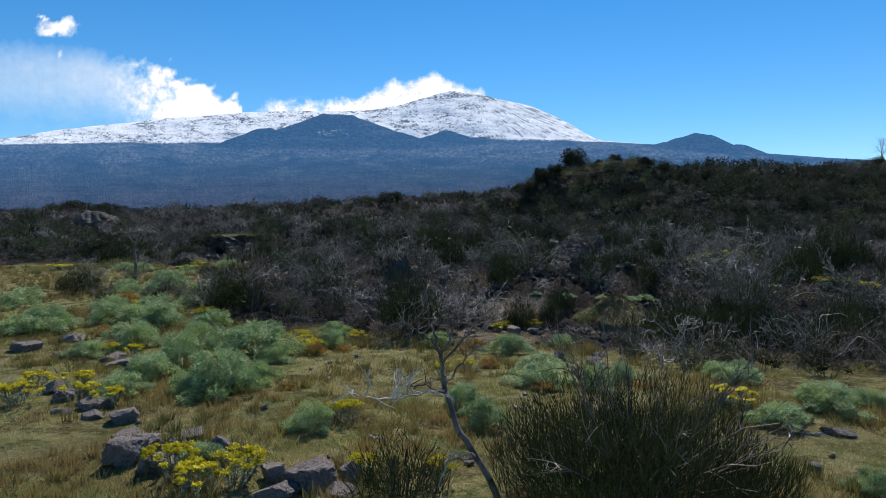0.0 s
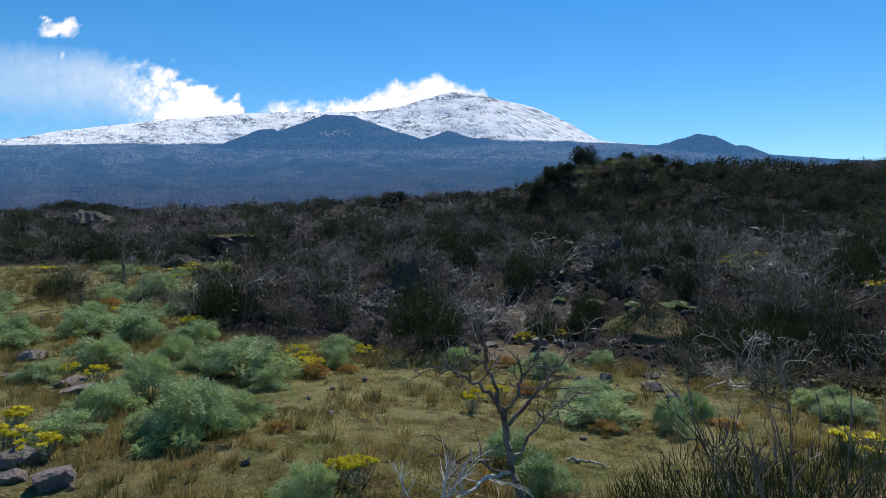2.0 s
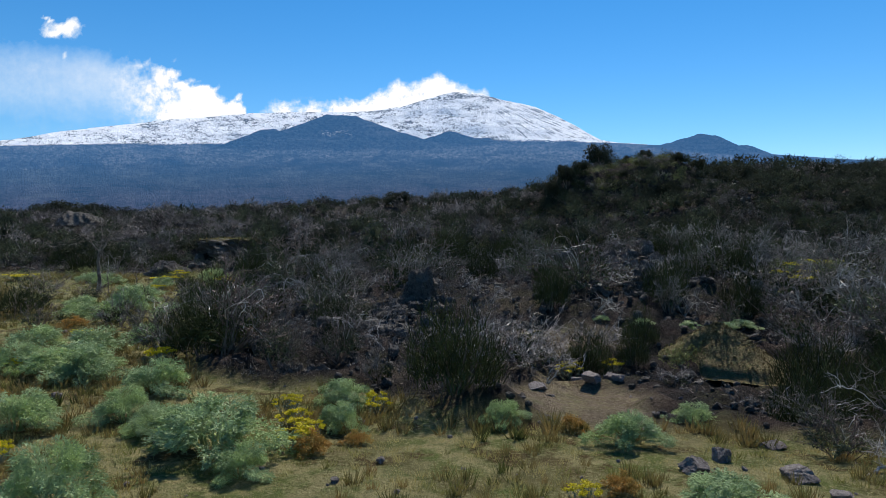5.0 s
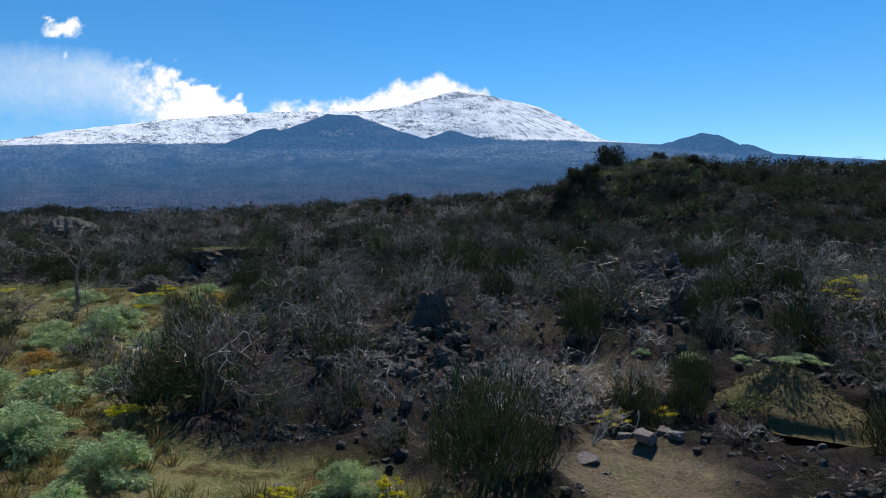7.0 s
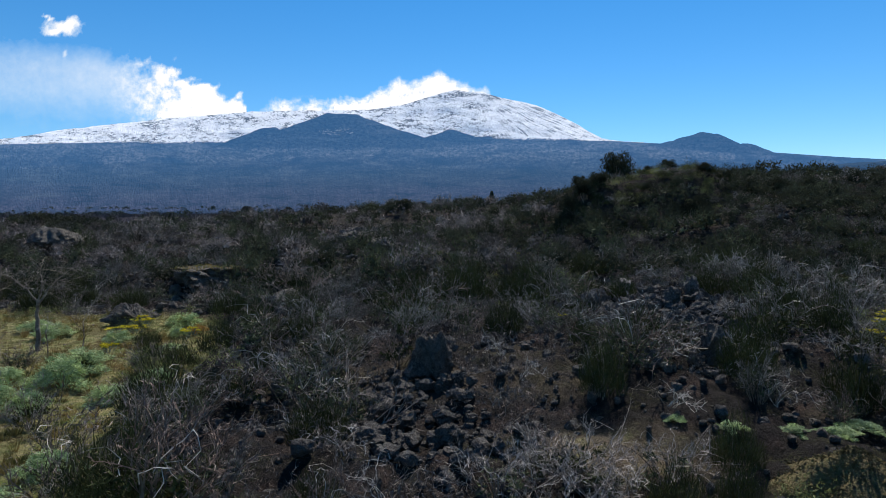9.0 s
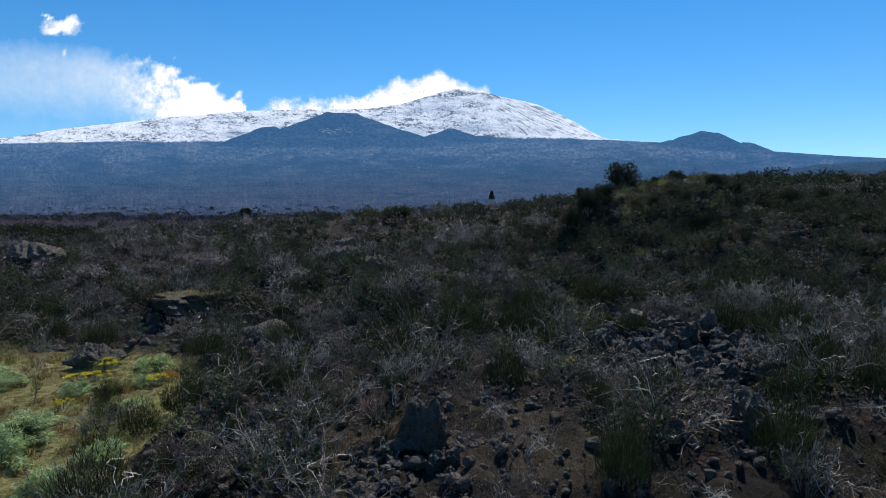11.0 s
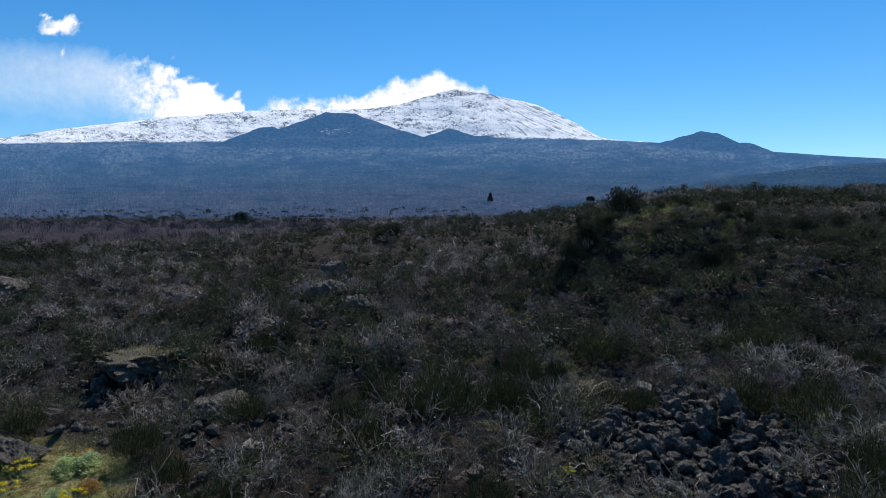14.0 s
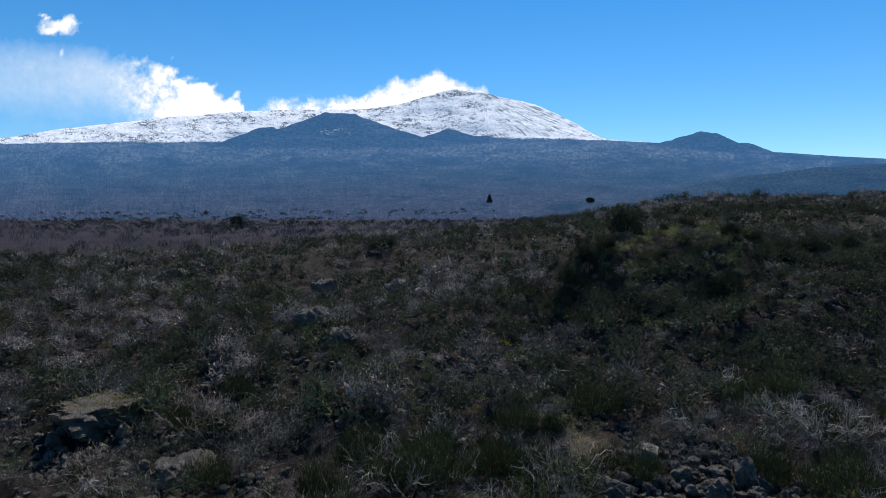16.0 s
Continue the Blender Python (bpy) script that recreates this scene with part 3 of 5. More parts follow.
# ---- plants and stones, built once ----
def bare_shrub_shape(seed, n0=13, n1=60, n2=620, height=1.0, wide=0.8, thick=0.013):
    """A leafless shrub: crooked stems that fork from one stool, arching branches, and a haze of fine twigs along them."""
    g = np.random.default_rng(seed)
    w, r = g.uniform(0, 2 * math.pi, n0), np.sqrt(g.uniform(0.02, 1, n0)) * wide
    base = np.stack([np.cos(w) * 0.08, np.sin(w) * 0.08, np.full(n0, -0.12)], 1)
    tip = np.stack([np.cos(w) * r, np.sin(w) * r, height * (1.02 - 0.5 * (r / wide) ** 2) * g.uniform(0.5, 1.0, n0)], 1)
    ctrl = (base + tip) / 2 + np.stack([np.cos(w) * r * 0.12, np.sin(w) * r * 0.12, 0.22 * height * np.ones(n0)], 1) + g.normal(0, 0.11, (n0, 3))
    stems = rods(base, tip, ctrl, thick, thick * 0.35, 4, 3)
    k, t = g.integers(0, n0, n1), g.uniform(0.2, 1.0, n1)
    b1 = bez(base[k], ctrl[k], tip[k], t)
    way = (tip - base)[k] * 0.24 + g.normal(0, 0.2, (n1, 3)) + [0, 0, 0.05]
    t1 = b1 + way * g.uniform(0.5, 1.1, (n1, 1))
    t1[:, 2] = np.maximum(t1[:, 2], 0.02)
    c1 = (b1 + t1) / 2 + g.normal(0, 0.08, (n1, 3)) + [0, 0, 0.05]
    tw1 = rods(b1, t1, c1, thick * 0.5, thick * 0.2, 3, 3)
    k, t = g.integers(0, n1, n2), g.uniform(0.1, 1.0, n2)
    b2 = bez(b1[k], c1[k], t1[k], t)
    b2[:, 2] = np.maximum(b2[:, 2], 0.03)
    along = (t1 - b1)[k] / (np.linalg.norm((t1 - b1)[k], axis=1, keepdims=True) + 1e-9)
    way2 = along + g.normal(0, 0.55, (n2, 3)) + [0, 0, 0.25]
    L2 = g.uniform(0.05, 0.14, n2)
    tw2 = slivers(b2, way2, L2, g.uniform(0.008, 0.014, n2), g)
    n3 = n2
    k = g.integers(0, n2, n3)
    u = way2[k] / np.linalg.norm(way2[k], axis=1, keepdims=True)
    b3 = b2[k] + u * (L2[k] * g.uniform(0.2, 0.9, n3))[:, None]
    tw3 = slivers(b3, u + g.normal(0, 0.5, (n3, 3)) + [0, 0, 0.1], g.uniform(0.03, 0.075, n3), g.uniform(0.006, 0.010, n3), g)
    return stems, join(tw1, tw2), tw3


def broom_shape(seed, n=860, height=1.0, wide=0.60, thick=0.011, stools=1):
    """A broom: a sheaf of thin green rods above a few woody stems."""
    g = np.random.default_rng(seed)
    m = 9 * stools
    cx, cy = np.repeat(g.uniform(-0.5, 0.5, stools), 9) * wide * (stools > 1), np.repeat(g.uniform(-0.5, 0.5, stools), 9) * wide * (stools > 1)
    w, r = g.uniform(0, 2 * math.pi, m), g.uniform(0.1, 0.6, m) * wide
    b0 = np.stack([cx + np.cos(w) * 0.07, cy + np.sin(w) * 0.07, np.full(m, -0.12)], 1)
    t0 = np.stack([cx * 0.6 + np.cos(w) * r, cy * 0.6 + np.sin(w) * r, g.uniform(0.25, 0.6, m) * height], 1)
    c0 = (b0 + t0) / 2 + g.normal(0, 0.05, (m, 3))
    stems = rods(b0, t0, c0, 0.018, 0.009, 2, 3)
    # sprays of rods fill a ragged dome
    w, r = g.uniform(0, 2 * math.pi, n), np.sqrt(g.uniform(0, 1, n))
    crest = height * (1.0 - 0.55 * r ** 2) * (0.72 + 0.56 * vnoise(np.cos(w) * r * 3.1 + seed, np.sin(w) * r * 3.1, seed))
    b = np.stack([np.cos(w) * r * wide, np.sin(w) * r * wide, crest * g.uniform(0.12, 0.86, n)], 1)
    tip = b + np.stack([np.cos(w) * r * 0.25, np.sin(w) * r * 0.25, np.full(n, 0.75)], 1) * g.uniform(0.09, 0.24, (n, 1)) * (0.4 + 0.6 * height) + g.normal(0, 0.05, (n, 3))
    fine = slivers(b, tip - b, np.linalg.norm(tip - b, axis=1), g.uniform(0.7, 1.3, n) * thick, g)
    m2 = n // 3
    low = b[:m2] * [0.82, 0.82, 0.72]
    inner = slivers(low, np.stack([low[:, 0] * 0.3, low[:, 1] * 0.3, np.full(m2, 0.5)], 1) + g.normal(0, 0.3, (m2, 3)), g.uniform(0.10, 0.22, m2), thick * 2.2, g)
    q = slice(0, n // 12)
    thickened = rods(b[q], tip[q], (b[q] + tip[q]) / 2 + g.normal(0, 0.02, b[q].shape), thick * 0.6, thick * 0.3, 2, 3)
    return stems, join(fine, inner, thickened)


def fennel_shape(seed, plumes=15, leaves=860):
    """Giant fennel before flowering: arching feathery fronds heaped into an uneven mound."""
    g = np.random.default_rng(seed)
    w = np.arange(plumes) * 2.39996 + g.uniform(-0.35, 0.35, plumes)
    lift = np.linspace(0.0, 1.0, plumes) ** 1.15
    fronds = []
    for i in range(plumes):
        out = np.array([math.cos(w[i]), math.sin(w[i]), 0.0])
        across = np.array([-out[1], out[0], 0.0])
        reach = (0.54 - 0.36 * lift[i]) * g.uniform(0.75, 1.2)
        top = (0.14 + 0.43 * lift[i]) * g.uniform(0.75, 1.25)
        base, tip = np.array([[out[0] * 0.04, out[1] * 0.04, -0.03]]), (out * reach + across * g.normal(0, 0.05))[None] + [0, 0, top * 0.86]
        ctrl = (out * reach * 0.42)[None] + [0, 0, top * 1.35]
        t = g.uniform(0.16, 1.0, leaves) ** 0.75
        at = bez(base, ctrl, tip, t)
        ahead = bez(base, ctrl, tip, np.minimum(t + 0.06, 1.06)) - at
        ahead /= np.linalg.norm(ahead, axis=1, keepdims=True) + 1e-9
        # side feathers, longest in the middle of the frond and drooping at their ends
        turn = np.round(g.uniform(0, 1, leaves) * 7) / 7 * 2 * math.pi
        side = across[None] * np.cos(turn)[:, None] + np.cross(ahead, across[None]) * np.sin(turn)[:, None]
        spread = g.uniform(0.115, 0.15) * np.sin(np.clip((t - 0.12) / 0.93, 0, 1) * math.pi) ** 0.6 + 0.02
        far = np.sqrt(g.uniform(0, 1, leaves))
        pinna = side * 0.8 + ahead * 0.75
        at = at + pinna * (spread * far)[:, None] - np.array([0, 0, 0.035]) * (far ** 2)[:, None]
        at[:, 2] = np.maximum(at[:, 2], 0.01)
        leaf = slivers(at, pinna + g.normal(0, 0.75, (leaves, 3)), g.uniform(0.026, 0.052, leaves) * (860 / leaves) ** 0.4, g.uniform(0.008, 0.0135, leaves) * (860 / leaves) ** 0.4, g)
        fronds.append(join(rods(base, tip, ctrl, 0.009, 0.004, 4, 3), leaf))
    return fronds


def spurge_shape(seed, n=15):
    """Spurge: upright leafy stems; also gives the places of their heads."""
    g = np.random.default_rng(seed)
    w, r = g.uniform(0, 2 * math.pi, n), np.sqrt(g.uniform(0, 1, n)) * 0.46
    base = np.stack([np.cos(w) * r * 0.35, np.sin(w) * r * 0.35, np.full(n, -0.02)], 1)
    tip = np.stack([np.cos(w) * r, np.sin(w) * r, (0.92 - 0.6 * r ** 2) * g.uniform(0.75, 1.0, n)], 1)
    ctrl = (base + tip) / 2 + np.stack([np.cos(w) * r * 0.2, np.sin(w) * r * 0.2, np.full(n, -0.05)], 1)
    stems = rods(base, tip, ctrl, 0.010, 0.007, 2, 3)
    m = 34
    k = np.repeat(np.arange(n), m)
    t = g.uniform(0.2, 0.97, n * m)
    at = bez(base[k], ctrl[k], tip[k], t)
    leaves = slivers(at, g.normal(0, 0.6, (n * m, 3)) + [0, 0, 0.5], g.uniform(0.07, 0.13, n * m), 0.026, g)
    return join(stems, leaves), tip


def flower_head_shape(seed, n=60):
    g = np.random.default_rng(seed)
    at = g.normal(0, 1, (n, 3)) * [0.045, 0.045, 0.03]
    return slivers(at, g.normal(0, 1, (n, 3)) + [0, 0, 0.6], 0.062, 0.05, g)


def ball(level):
    bm = bmesh.new()
    bmesh.ops.create_icosphere(bm, subdivisions=level, radius=1.0)
    V = np.array([v.co[:] for v in bm.verts])
    F = np.array([[v.index for v in f.verts] for f in bm.faces])
    bm.free()
    return V, F


BALLS = {k: ball(k) for k in (1, 2, 3, 4, 5)}


def noise3(V, size, seed, octaves=3):
    x, y, z = V[:, 0], V[:, 1], V[:, 2]
    return fbm(x + 0.5 * z, y - 0.4 * z, size, octaves, seed) + fbm(0.8 * x - 0.6 * y + 0.9 * z, 0.6 * x + 0.8 * y - 0.7 * z, size, octaves, seed + 7) - 1.0


def rock_shape(seed, level=3, planes=13, rough=0.06, flat=0.75):
    """A broken stone: flat faces with worn edges, pitted all over; it stands half a hand deep in the ground."""
    g = np.random.default_rng(seed)
    D, F = BALLS[level]
    block = np.linalg.qr(g.normal(size=(3, 3)))[0] + g.normal(0, 0.12, (3, 3))
    N = np.concatenate([block, -block + g.normal(0, 0.15, (3, 3)), g.normal(size=(planes - 6, 3))])
    N /= np.linalg.norm(N, axis=1, keepdims=True)
    h = np.concatenate([g.uniform(0.30, 0.46, 6), g.uniform(0.38, 0.56, planes - 6)])
    r = np.min(np.where(D @ N.T > 0.08, h / np.maximum(D @ N.T, 0.08), 9.0), axis=1)
    r = np.minimum(r, 0.8)
    V = D * r[:, None]
    V = V * (1 + rough * (1.2 * noise3(V, 0.5, seed, 2) + 1.3 * noise3(V, 0.15, seed + 3, 3) + 0.9 * noise3(V, 0.05, seed + 5, 3)))[:, None]
    V[:, 2] *= flat
    V = V / np.ptp(V[:, :2], axis=0).max()
    V[:, 2] -= V[:, 2].min() + 0.16 * np.ptp(V[:, 2])
    return V, F


def mound_shape(seed):
    """A heap of earth under moss with long gentle flanks, lumpy at every size."""
    n, spokes = 34, 72
    r, w = np.linspace(0, 1, n)[:, None], np.linspace(0, 2 * math.pi, spokes, endpoint=False)[None]
    reach = 0.5 * (1 + 0.16 * np.cos(2 * w + seed) + 0.10 * np.cos(3 * w + 2 * seed) + 0.05 * np.cos(7 * w))
    x, y = np.cos(w) * r * reach, np.sin(w) * r * reach
    z = 0.36 * (np.cos(np.minimum(r * 1.05, 1) * math.pi) * 0.5 + 0.5) + 0 * w
    z = z + (0.16 * (fbm(x, y, 0.28, 3, seed) - 0.5) + 0.07 * (fbm(x, y, 0.07, 3, seed + 4) - 0.5)) * (1 - 0.7 * r) - 0.14 * smooth(0.8, 1.0, r)
    V = np.stack([x, y, z], -1).reshape(-1, 3)
    i = np.arange(n - 1)[:, None] * spokes
    j = np.arange(spokes)[None]
    k = (j + 1) % spokes
    return V, np.stack([i + j, i + spokes + j, i + spokes + k, i + k], -1).reshape(-1, 4)


def thing(name, label, category, group=""):
    return tagged(new(name), label, category, group)


def place(ob, x, y, wide, tall, turn=0.0, sink=0.0, z=None):
    """Stand a thing whose shape is about one metre wide and high on the ground."""
    if z is None:
        z = float(land(x, y))
    ob.matrix_basis = Matrix.LocRotScale((x, y, z - sink), Euler((0, 0, turn)), (wide, wide, tall))
    return ob


def place_copy(ob, x, y, wide, tall, turn=0.0, sink=0.0, z=None):
    c = copy_thing(ob, Matrix())
    return place(c, x, y, wide, tall, turn, sink, z)


rng = np.random.default_rng(11)


def limb_sets(points, r0, r1, seed, twigs=0, reach=0.35):
    """One crooked limb along the given points, and its side twigs."""
    g = np.random.default_rng(seed)
    P = np.array(points, float)
    t = np.linspace(0, len(P) - 1, 5 * (len(P) - 1) + 1)
    C = np.stack([np.interp(t, np.arange(len(P)), P[:, i]) for i in range(3)], 1)
    C[1:-1] = (C[:-2] + C[1:-1] + C[2:]) / 3
    C[1:-1] += g.normal(0, 0.012, C[1:-1].shape)
    R = np.linspace(r0, r1, len(C))
    wood = rods(C[:-1], C[1:], (C[:-1] + C[1:]) / 2, R[:-1] * 1.02, R[1:], 1, 7)
    # twigs fork again into twiglets
    if not twigs:
        return wood, None
    k = g.integers(len(C) // 4, len(C), twigs)
    way = g.normal(0, 0.6, (twigs, 3)) + [0, 0, 0.35]
    way /= np.linalg.norm(way, axis=1, keepdims=True)
    L = g.uniform(0.4, 1.0, (twigs, 1)) * reach
    b, tip = C[k], C[k] + way * L
    c = (b + tip) / 2 + g.normal(0, 0.05, b.shape)
    first = rods(b, tip, c, 0.007, 0.003, 3, 4)
    m = twigs * 4
    j, s = g.integers(0, twigs, m), g.uniform(0.35, 1, m)
    b2 = bez(b[j], c[j], tip[j], s)
    t2 = b2 + (tip - b)[j] * 0.35 + g.normal(0, reach * 0.22, (m, 3))
    return wood, join(first, rods(b2, t2, (b2 + t2) / 2 + g.normal(0, 0.015, b2.shape), 0.004, 0.0018, 2, 3))


def lobed_shape(seed, n, lobes, length, width, upright=0.4, wide=0.75, tall=0.95, inner=0, shard=0.2):
    """The dense body of a bush: several rounded heads clothed in fine sprigs."""
    g = np.random.default_rng(seed)
    w, r = g.uniform(0, 2 * math.pi, lobes), np.sqrt(g.uniform(0, 1, lobes))
    rad = g.uniform(0.22, 0.40, lobes)
    mid = np.stack([np.cos(w) * r * (wide - 0.2), np.sin(w) * r * (wide - 0.2), (tall - rad) * g.uniform(0.45, 1.0, lobes) * (1 - 0.35 * r)], 1)
    k = g.integers(0, lobes, n)
    d = g.normal(0, 1, (n, 3))
    d /= np.linalg.norm(d, axis=1, keepdims=True)
    d[:, 2] = np.where(d[:, 2] < -0.35, -d[:, 2], d[:, 2])
    at = mid[k] + d * (rad[k] * g.uniform(0.55, 1.0, n))[:, None]
    at[:, 2] = np.maximum(at[:, 2], 0.0)
    sprigs = slivers(at, d * 0.35 + g.normal(0, 0.6, (n, 3)) + [0, 0, upright], length * g.uniform(0.6, 1.6, n), width * g.uniform(0.6, 1.5, n), g)
    if not inner:
        return sprigs
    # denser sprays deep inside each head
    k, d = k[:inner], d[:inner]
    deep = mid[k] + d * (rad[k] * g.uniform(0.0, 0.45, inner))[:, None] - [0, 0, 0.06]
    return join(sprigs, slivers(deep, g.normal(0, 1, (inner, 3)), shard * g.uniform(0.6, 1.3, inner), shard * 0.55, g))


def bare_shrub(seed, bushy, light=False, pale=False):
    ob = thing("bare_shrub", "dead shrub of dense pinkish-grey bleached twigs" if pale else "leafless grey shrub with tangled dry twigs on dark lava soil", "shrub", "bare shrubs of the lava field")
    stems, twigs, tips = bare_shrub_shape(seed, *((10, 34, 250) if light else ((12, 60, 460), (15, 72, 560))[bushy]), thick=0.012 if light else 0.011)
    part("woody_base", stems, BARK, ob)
    part("twig_crown", twigs, PALE_GLINT if pale else TWIG, ob, "haze of fine grey twigs")
    part("twig_haze", tips, PALE_GLINT, ob, "twig ends coloured pale for sun glints")["kind"] = "stuff"
    # dark olive growth; its colour also stands in for shade inside
    part("leafy_body", lobed_shape(seed + 500, 140 if pale else 420 if light else 900 if bushy else 560, 9, 0.055, 0.018 if light else 0.013, 0.45, 0.6, 0.86, 120, 0.10), SCRUB_LEAF if seed % 3 else BROOM, ob, "dense dark olive growth that also darkens its heart")["kind"] = "stuff"
    g = np.random.default_rng(seed + 900)
    for i in range(1 + 2 * (seed % 2)):
        w, r = g.uniform(0, 6.3), g.uniform(0.4, 0.85)
        u = np.linspace(0.25, 1.1, 9)
        a = w + np.cumsum(g.normal(0, 0.16, 9))
        P = np.column_stack([u * r * np.cos(a), u * r * np.sin(a), 0.2 + 0.6 * np.sin(u * 2.0) + np.cumsum(g.normal(0, 0.035, 9))])
        P += g.normal(0, 0.012, P.shape)
        R = np.linspace(0.0055, 0.0022, len(P))
        part("bleached_branch", rods(P[:-1], P[1:], (P[:-1] + P[1:]) / 2 + g.normal(0, 0.006, (len(P) - 1, 3)), R[:-1], R[1:], 1, 3), DRIFT, ob, "bleached crooked branch")
    return ob


def broom_bush(seed, n=1050):
    ob = thing("broom_bush", "dark green broom bush of upright leafless rods", "shrub", "broom bushes")
    stems, shoots = broom_shape(seed, n, thick=0.0115 * (1050 / n) ** 0.5)
    part("woody_base", stems, BARK, ob)
    part("green_crown", shoots, BROOM, ob, "sheaf of thin dark green rods")
    return ob


def fennel_clump(seed, leaf=None, leaves=860):
    ob = thing("fennel_clump", "soft blue-green mound of feathery giant fennel on the meadow", "plant", "fennel clumps of the meadow")
    for frond in fennel_shape(seed, leaves=leaves):
        part("frond", frond, leaf or FENNEL, ob)
    return ob


HEADS = [mesh_of("flower_head", *flower_head_shape(s), SPURGE_HEAD) for s in (14, 15, 16)]


def spurge_clump(seed):
    ob = thing("spurge_clump", "spurge in bloom with bright yellow heads over grey-green leaves", "flowering plant", "yellow spurge clumps")
    leafy, tips = spurge_shape(seed)
    part("leafy_base", leafy, SPURGE_LEAF, ob)
    for i, tip in enumerate(tips):
        head = new("flower_head", HEADS[i % len(HEADS)])
        head.parent, head.location = ob, tip
    return ob


def boulder(seed):
    ob = part("boulder", rock_shape(seed, 4, 10, 0.10), BOULDER)
    return tagged(ob, "weathered purple-grey basalt boulder lying in the grass", "rock", "boulders of the meadow")


def lava_block(seed):
    ob = part("lava_block", rock_shape(seed, 3, 9, 0.34, 0.85), LAVA)
    return tagged(ob, "rough dark lava block with pale lichen", "rock", "lava blocks")


class Nursery:
    """Shapes of one kind, each built once; every further plant or stone is a copy."""

    def __init__(self, made):
        self.made, self.used = made, set()

    def put(self, x, y, wide, tall, turn, sink=0.0, z=None, pick=None):
        k = int(rng.integers(0, len(self.made))) if pick is None else pick
        if k in self.used:
            return place_copy(self.made[k], x, y, wide, tall, turn, sink, z)
        self.used.add(k)
        return place(self.made[k], x, y, wide, tall, turn, sink, z)


fennels = Nursery([fennel_clump(s) for s in (1, 2, 3, 4, 5)])
far_fennels = Nursery([fennel_clump(s, leaves=200) for s in (6, 7)])
old_fennels = Nursery([fennel_clump(s, FENNEL_OLD, 260) for s in (8,)])
spurges = Nursery([spurge_clump(s) for s in (11, 12, 13)])
boulders = Nursery([boulder(s) for s in range(20, 29)])
brooms = Nursery([broom_bush(s, 1700) for s in (31, 32, 33, 34)])
far_brooms = Nursery([broom_bush(s, 380) for s in (35, 36, 37)])
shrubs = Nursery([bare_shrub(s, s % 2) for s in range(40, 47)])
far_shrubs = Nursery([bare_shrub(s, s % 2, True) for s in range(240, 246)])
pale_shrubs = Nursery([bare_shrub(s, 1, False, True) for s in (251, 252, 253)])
blocks = Nursery([lava_block(s) for s in range(50, 58)])

# ---- the meadow: fennel, spurge, boulders ----
FENNEL_WEST = [  # x, y, width, height
    (-10.9, 17.6, 1.24, 1.0), (-7.3, 15.06, 1.18, 0.71), (-8.47, 18.36, 1.8, 0.8), (-6.3, 17.3, 1.23, 0.7), (-4.15, 14.2, 1.6, 0.9), (-3.5, 13.4, 0.66, 0.47), (-5.0, 12.2, 1.0, 0.85),
    (-5.25, 11.3, 0.9, 0.66), (-3.55, 10.3, 1.15, 0.85), (-4.05, 10.3, 0.7, 0.5), (-5.1, 10.1, 0.78, 0.43), (-7.68, 13.8, 0.8, 0.43), (-2.85, 17.0, 0.85, 0.5), (-2.68, 15.4, 0.65, 0.52),
    (-12.05, 26.7, 1.0, 0.75), (-12.6, 29.2, 1.6, 1.0), (-15.9, 23.8, 1.4, 0.65), (-10.8, 16.9, 1.65, 0.67), (-8.1, 18.2, 1.0, 0.66), (-9.4, 20.9, 1.3, 0.65), (-13.0, 31.0, 1.7, 0.7), (-3.4, 11.2, 0.85, 0.6),
    (-11.4, 22.0, 1.3, 0.7), (-13.6, 27.6, 1.2, 0.6), (-10.6, 27.9, 1.1, 0.6), (-14.6, 29.6, 1.2, 0.6), (-17.2, 26.4, 1.3, 0.6), (-10.2, 29.6, 1.1, 0.6), (-16.6, 35.2, 1.3, 0.6), (-18.4, 37.0, 1.3, 0.6), (-13.8, 34.6, 1.0, 0.5), (-9.0, 22.6, 1.0, 0.6), (-6.0, 15.6, 0.9, 0.6), (-5.2, 15.0, 0.8, 0.5), (-9.8, 18.9, 1.2, 0.7)]
FENNEL_EAST = [
    (7.3, 25.2, 0.8, 0.26), (8.0, 25.6, 0.9, 0.3), (6.3, 25.2, 0.6, 0.22), (4.9, 25.2, 0.6, 0.28), (3.75, 25.6, 0.45, 0.2), (3.0, 16.3, 0.75, 0.42), (-1.73, 8.4, 0.55, 0.42), (1.55, 14.9, 0.9, 0.62), (1.95, 12.6, 0.95, 0.5), (1.75, 11.3, 1.0, 0.45), (2.6, 10.9, 0.5, 0.55), (0.3, 9.5, 0.55, 0.5), (0.55, 8.7, 0.62, 0.45),
    (3.4, 12.1, 0.45, 0.4), (5.29, 12.2, 0.65, 0.34), (6.05, 12.9, 0.55, 0.3), (5.79, 9.65, 0.95, 0.5), (4.73, 8.95, 0.8, 0.42), (5.4, 11.6, 0.85, 0.4), (6.54, 9.8, 0.6, 0.36),
    (4.41, 6.5, 0.4, 0.3), (-2.7, 7.2, 0.5, 0.34), (-0.13, 15.9, 0.7, 0.44), (-11.8, 32.8, 0.95, 0.4), (-12.07, 35.7, 0.73, 0.5), (-11.43, 33.56, 0.82, 0.3), (-12.75, 38.2, 1.46, 0.6), (3.25, 11.5, 0.4, 0.45)]
for x, y, w, h in FENNEL_WEST + FENNEL_EAST:
    (fennels if y < 19.5 else far_fennels).put(x, y, w * 1.18, h * 1.3, rng.uniform(0, 6.3))
